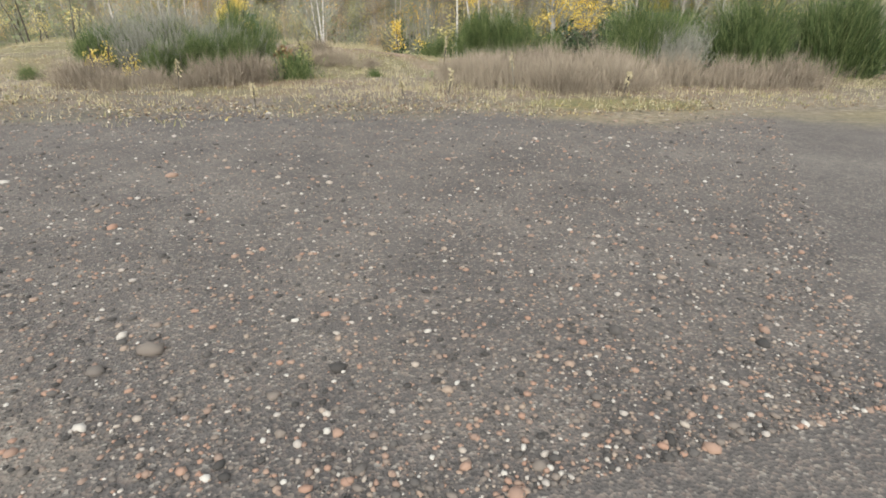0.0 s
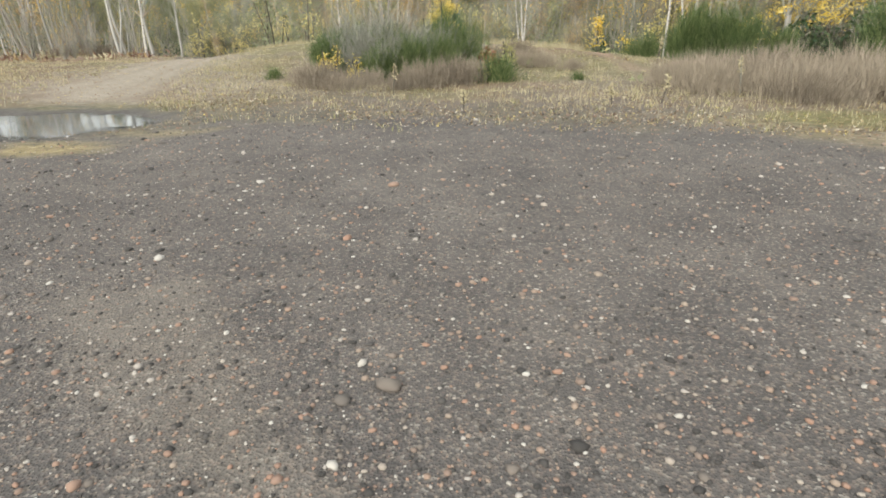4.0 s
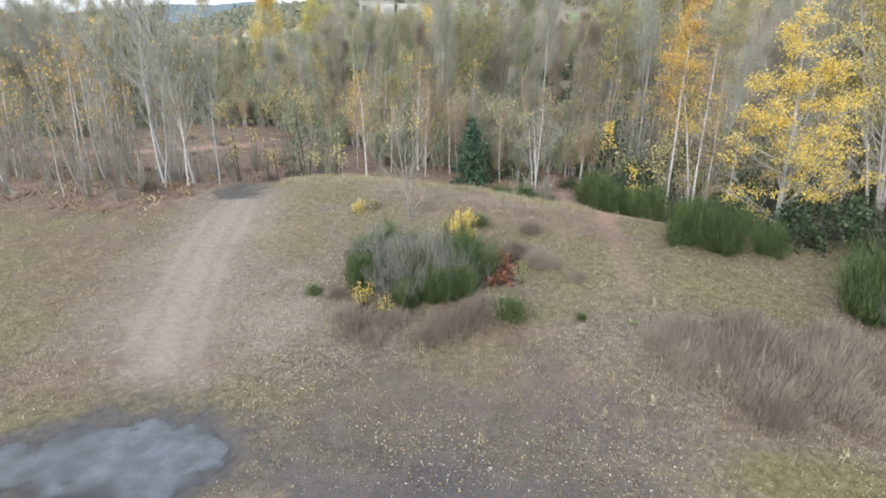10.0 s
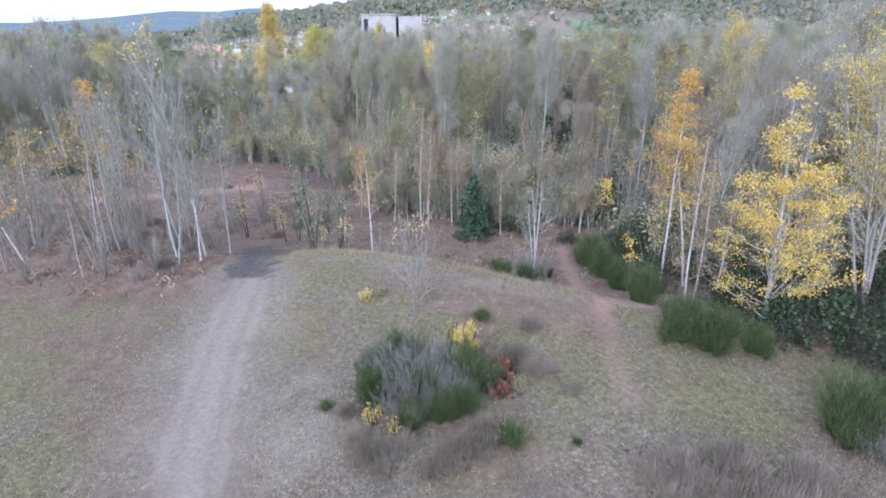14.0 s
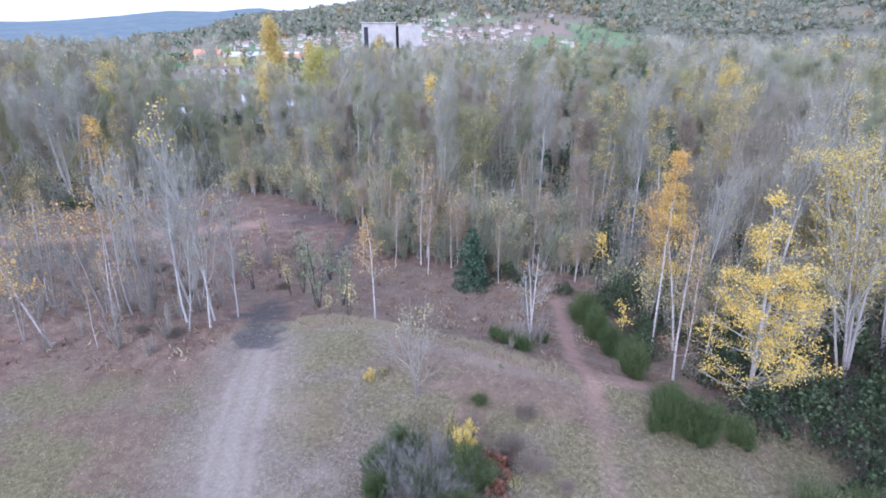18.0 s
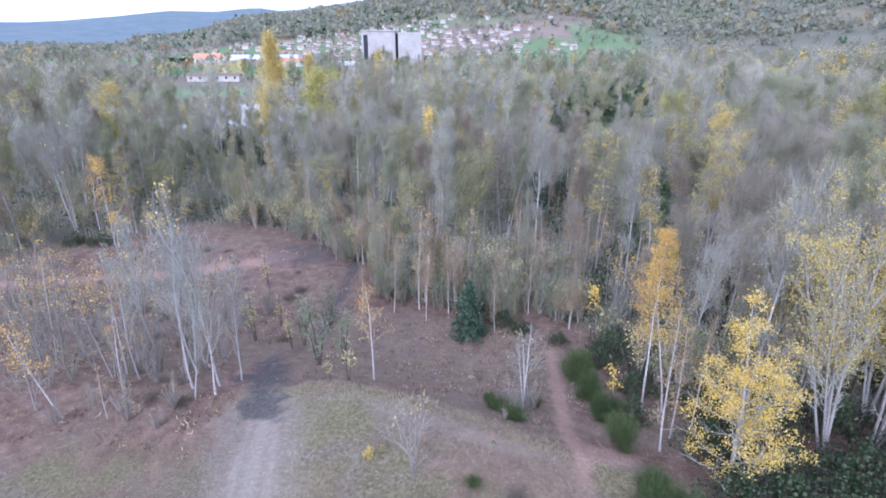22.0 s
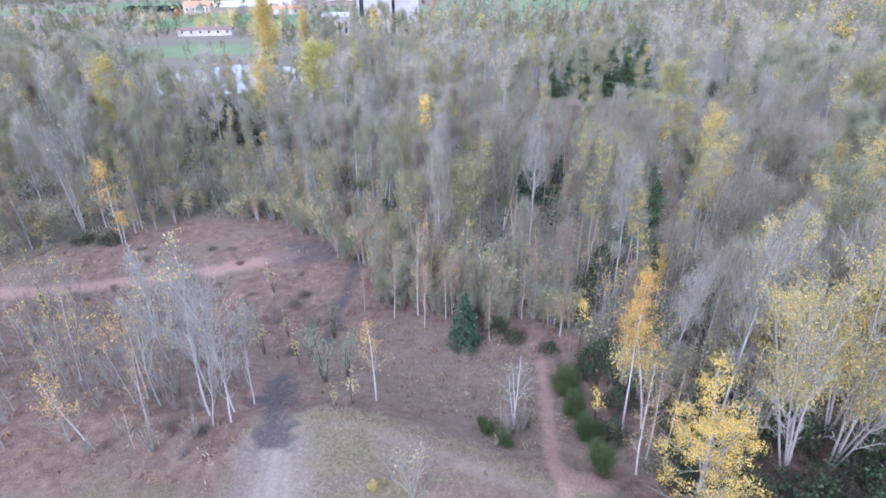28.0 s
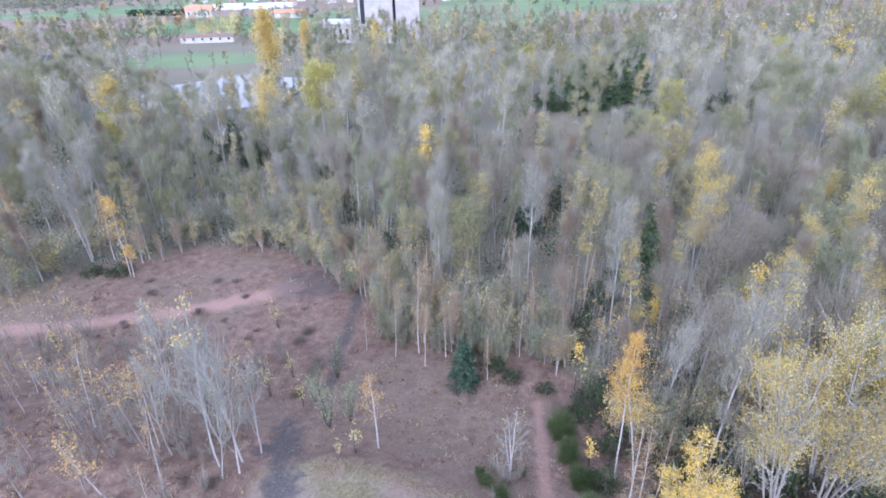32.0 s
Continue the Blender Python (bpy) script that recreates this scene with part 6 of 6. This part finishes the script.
for k in range(2600):
    if len(placed) >= 190:
        break
    turn_by, r = h.uniform(-30, 9), h.uniform(690, 1040)
    centre = math.exp(-(((turn_by + 10) / 11) ** 2))
    if h.random() > centre or (turn_by < -19 and r > 960):
        continue
    x, y = r * math.sin(radians(turn_by)), r * math.cos(radians(turn_by))
    if any((x - a) ** 2 + (y - b) ** 2 < 16**2 for a, b in placed):
        continue
    placed.append((x, y))
    ob = models[len(placed) - 1] if len(placed) <= 4 else copy_thing(models[int(h.integers(0, 4))], Matrix.Identity(4))
    place(ob, x, y, h.uniform(-60, 60), h.uniform(0.6, 1.0))

farm = place(house("white farmhouse with a bright orange tiled roof in the fields", 22, 10, 6, 4, BRIGHT_TILE, "", 4), -243, 485, 8)
barn = place(house("long low white outbuilding near the pond", 26, 7, 3, 1.2, BROWN_TILE, "", 6), -142, 288, 12)
place(house("low farm building with an orange roof behind the poplars", 26, 9, 4, 2.5, BRIGHT_TILE, "", 4), -163, 470, 5)
place(house("low shed with a reddish roof beyond the wood", 34, 10, 4, 1.6, BROWN_TILE, "", 3), 175, 395, -6)
place(house("white house beyond the wood", 12, 9, 5, 2.4, BROWN_TILE, "", 3), 118, 402, 10)

# concrete plant tower
tower = tagged(new("concrete_tower"), "tall weathered concrete industrial tower with dark slits", "building")
bm = bmesh.new()
box(bm, (-14, -8, -3), (2, 8, 24), 0.2)
part("tower_block", bm, CONCRETE, tower)
bm = bmesh.new()
box(bm, (3.2, -6.5, -3), (14, 8, 23.6), 0.2)
part("side_block", bm, CONCRETE, tower)
bm = bmesh.new()
box(bm, (2.02, -5, -3), (3.18, 6, 23))
part("recess", bm, DARK, tower)
bm = bmesh.new()
box(bm, (-13, -8.06, 9), (-11, -7.9, 22.5))
part("tall_window", bm, DARK, tower)
bm = bmesh.new()
box(bm, (13.4, -6.9, -3), (14.3, -6.3, 24.6), 0.1)
part("corner_pier", bm, CONCRETE, tower)
bm = bmesh.new()
box(bm, (-14.4, -8.4, 24.02), (2.3, 8.4, 24.6), 0.1)
part("roof_slab", bm, CONCRETE, tower)
place(tower, -46, 280, 6)
annex = tagged(new("industrial_annex"), "low concrete annex with a white roof and tall openings", "building")
bm = bmesh.new()
box(bm, (-9, -6, -3), (9, 6, 8.6), 0.1)
part("wall", bm, CONCRETE, annex)
bm = bmesh.new()
box(bm, (-9.6, -6.6, 8.62), (9.6, 6.6, 10.2), 0.1)
part("roof", bm, WHITE, annex)
for k in range(5):
    bm = bmesh.new()
    box(bm, (-7 + k * 3.1, -6.05, 1.5), (-5.8 + k * 3.1, -5.9, 6.4))
    part("opening", bm, DARK, annex)
place(annex, -70.5, 284, 6)

# greenhouses: long white tunnels
for k in range(3):
    tunnel = tagged(new("greenhouse"), "long white plastic greenhouse tunnel on the plain", "greenhouse", "greenhouses")
    bm = bmesh.new()
    a = [math.pi * i / 10 for i in range(11)]
    rings = [[bm.verts.new((ex, 5 * math.cos(t), 5.0 * math.sin(t))) for t in a] for ex in (-38, -19, 0, 19, 38)]
    for p, q in zip(rings[:-1], rings[1:]):
        for i in range(10):
            bm.faces.new((p[i], q[i], q[i + 1], p[i + 1]))
    bm.faces.new(rings[0])
    bm.faces.new(rings[-1][::-1])
    part("cover", bm, WHITE, tunnel)
    place(tunnel, -262 + k * 6, 610 + k * 11, 6)

# dark hedge
heap = Heap()
hx = h.uniform(-1, 1, 1600)
hp = np.stack([-300 + hx * 28, 520 + hx * 4 + h.normal(size=1600) * 0.8, 0 * hx], 1)
hp[:, 2] = height(hp[:, 0], hp[:, 1]) + h.uniform(0, 5.0, 1600)
heap.add(HEDGE, *blades(h, hp, 1.5, 0.2, 0.8))
heap.make("hedge", "clipped dark green hedge between the fields", "hedge")

# road on a low bank at the left
bm = bmesh.new()
box(bm, (-30, -3.5, -1), (30, 3.5, 2.2), 0.1)
me = bpy.data.meshes.new("road")
bm.to_mesh(me)
bm.free()
road = put("road", me, ASPHALT)
tagged(road, "grey road on a low bank beyond the wood", "road", kind="structure")
place(road, -186, 218, 62)

# paler and greyer than near leaves: distance haze put into the leaf colour
FAR_LEAF = leafy("haze-paled far autumn leaves", [(0.0, (0.21, 0.235, 0.19)), (0.5, (0.275, 0.29, 0.22)), (1.2, (0.37, 0.345, 0.24))], 0.8, 0.45)

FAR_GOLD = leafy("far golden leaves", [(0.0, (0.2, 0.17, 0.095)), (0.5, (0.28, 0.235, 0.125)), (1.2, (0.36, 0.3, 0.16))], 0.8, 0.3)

# trees on the plain and on the hills, far off
heap = Heap()
t = rng_of(160)
for k in range(1700):
    turn_by, r = t.uniform(-46, 46), 350 + 700 * t.random() ** 0.7
    x, y = r * math.sin(radians(turn_by)), r * math.cos(radians(turn_by))
    if r < 640 and (t.random() < 0.8 or -30 < turn_by < 20 and t.random() < 0.5):
        continue
    if 640 < r < 900 and turn_by < 10 and t.random() < 0.75:
        continue
    if -26 < turn_by < 13 and 720 < r < 1330 and t.random() < 0.1:
        continue
    if r > 900 and fractal(x, y, 150.0, 87) < 0.4:
        continue
    s = t.uniform(2.5, 5.0) * (1 + max(r - 900, 0) / 900)
    c = 24
    d = t.normal(size=(c, 3))
    d /= np.linalg.norm(d, axis=1, keepdims=True)
    at = d * t.uniform(0.4, 1.0, (c, 1)) * [s, s, s * t.uniform(0.8, 1.6)] + [x, y, ground_at(x, y) + s * 1.1]
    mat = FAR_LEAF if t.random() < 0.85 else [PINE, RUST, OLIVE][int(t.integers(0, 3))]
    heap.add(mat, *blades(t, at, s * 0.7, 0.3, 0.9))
    heap.add(DARK_BARK, *cones([[x, y, ground_at(x, y) - 1]], [[x, y, ground_at(x, y) + s * 1.5]], [0.3]))
for k in range(9000):
    turn_by, r = t.uniform(-46, 46), 900 + 850 * t.random()
    x, y = r * math.sin(radians(turn_by)), r * math.cos(radians(turn_by))
    if turn_by < -25 and r < 1350 and t.random() < 0.85:
        continue
    if fractal(x, y, 170.0, 87) < 0.3 or (-31 < turn_by < 10 and r < 1010 and t.random() < 0.93):
        continue
    s, c = t.uniform(5.0, 9.5), 10
    d = t.normal(size=(c, 3))
    at = d / np.linalg.norm(d, axis=1, keepdims=True) * t.uniform(0.4, 1.0, (c, 1)) * s + [x, y, ground_at(x, y) + s * 0.8]
    tint = lattice(x, y, 60.0, 97) + t.normal() * 0.2
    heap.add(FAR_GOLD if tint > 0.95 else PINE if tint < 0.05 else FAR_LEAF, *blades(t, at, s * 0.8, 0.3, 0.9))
for k in range(130):
    x, y = t.uniform(-270, -95), t.uniform(262, 480)
    if -33 < math.degrees(math.atan2(x, y)) < -20 and y < 270:
        continue
    s, c = t.uniform(1.8, 3.8), 260
    d = t.normal(size=(c, 3))
    d /= np.linalg.norm(d, axis=1, keepdims=True)
    at = d * t.uniform(0.4, 1.0, (c, 1)) * [s, s, s * 1.3] + [x, y, ground_at(x, y) + s * 1.2]
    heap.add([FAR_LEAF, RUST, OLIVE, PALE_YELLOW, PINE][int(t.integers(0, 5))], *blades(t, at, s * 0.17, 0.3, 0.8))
heap.make("far_trees", "scattered autumn trees on the plain and hillsides", "trees")
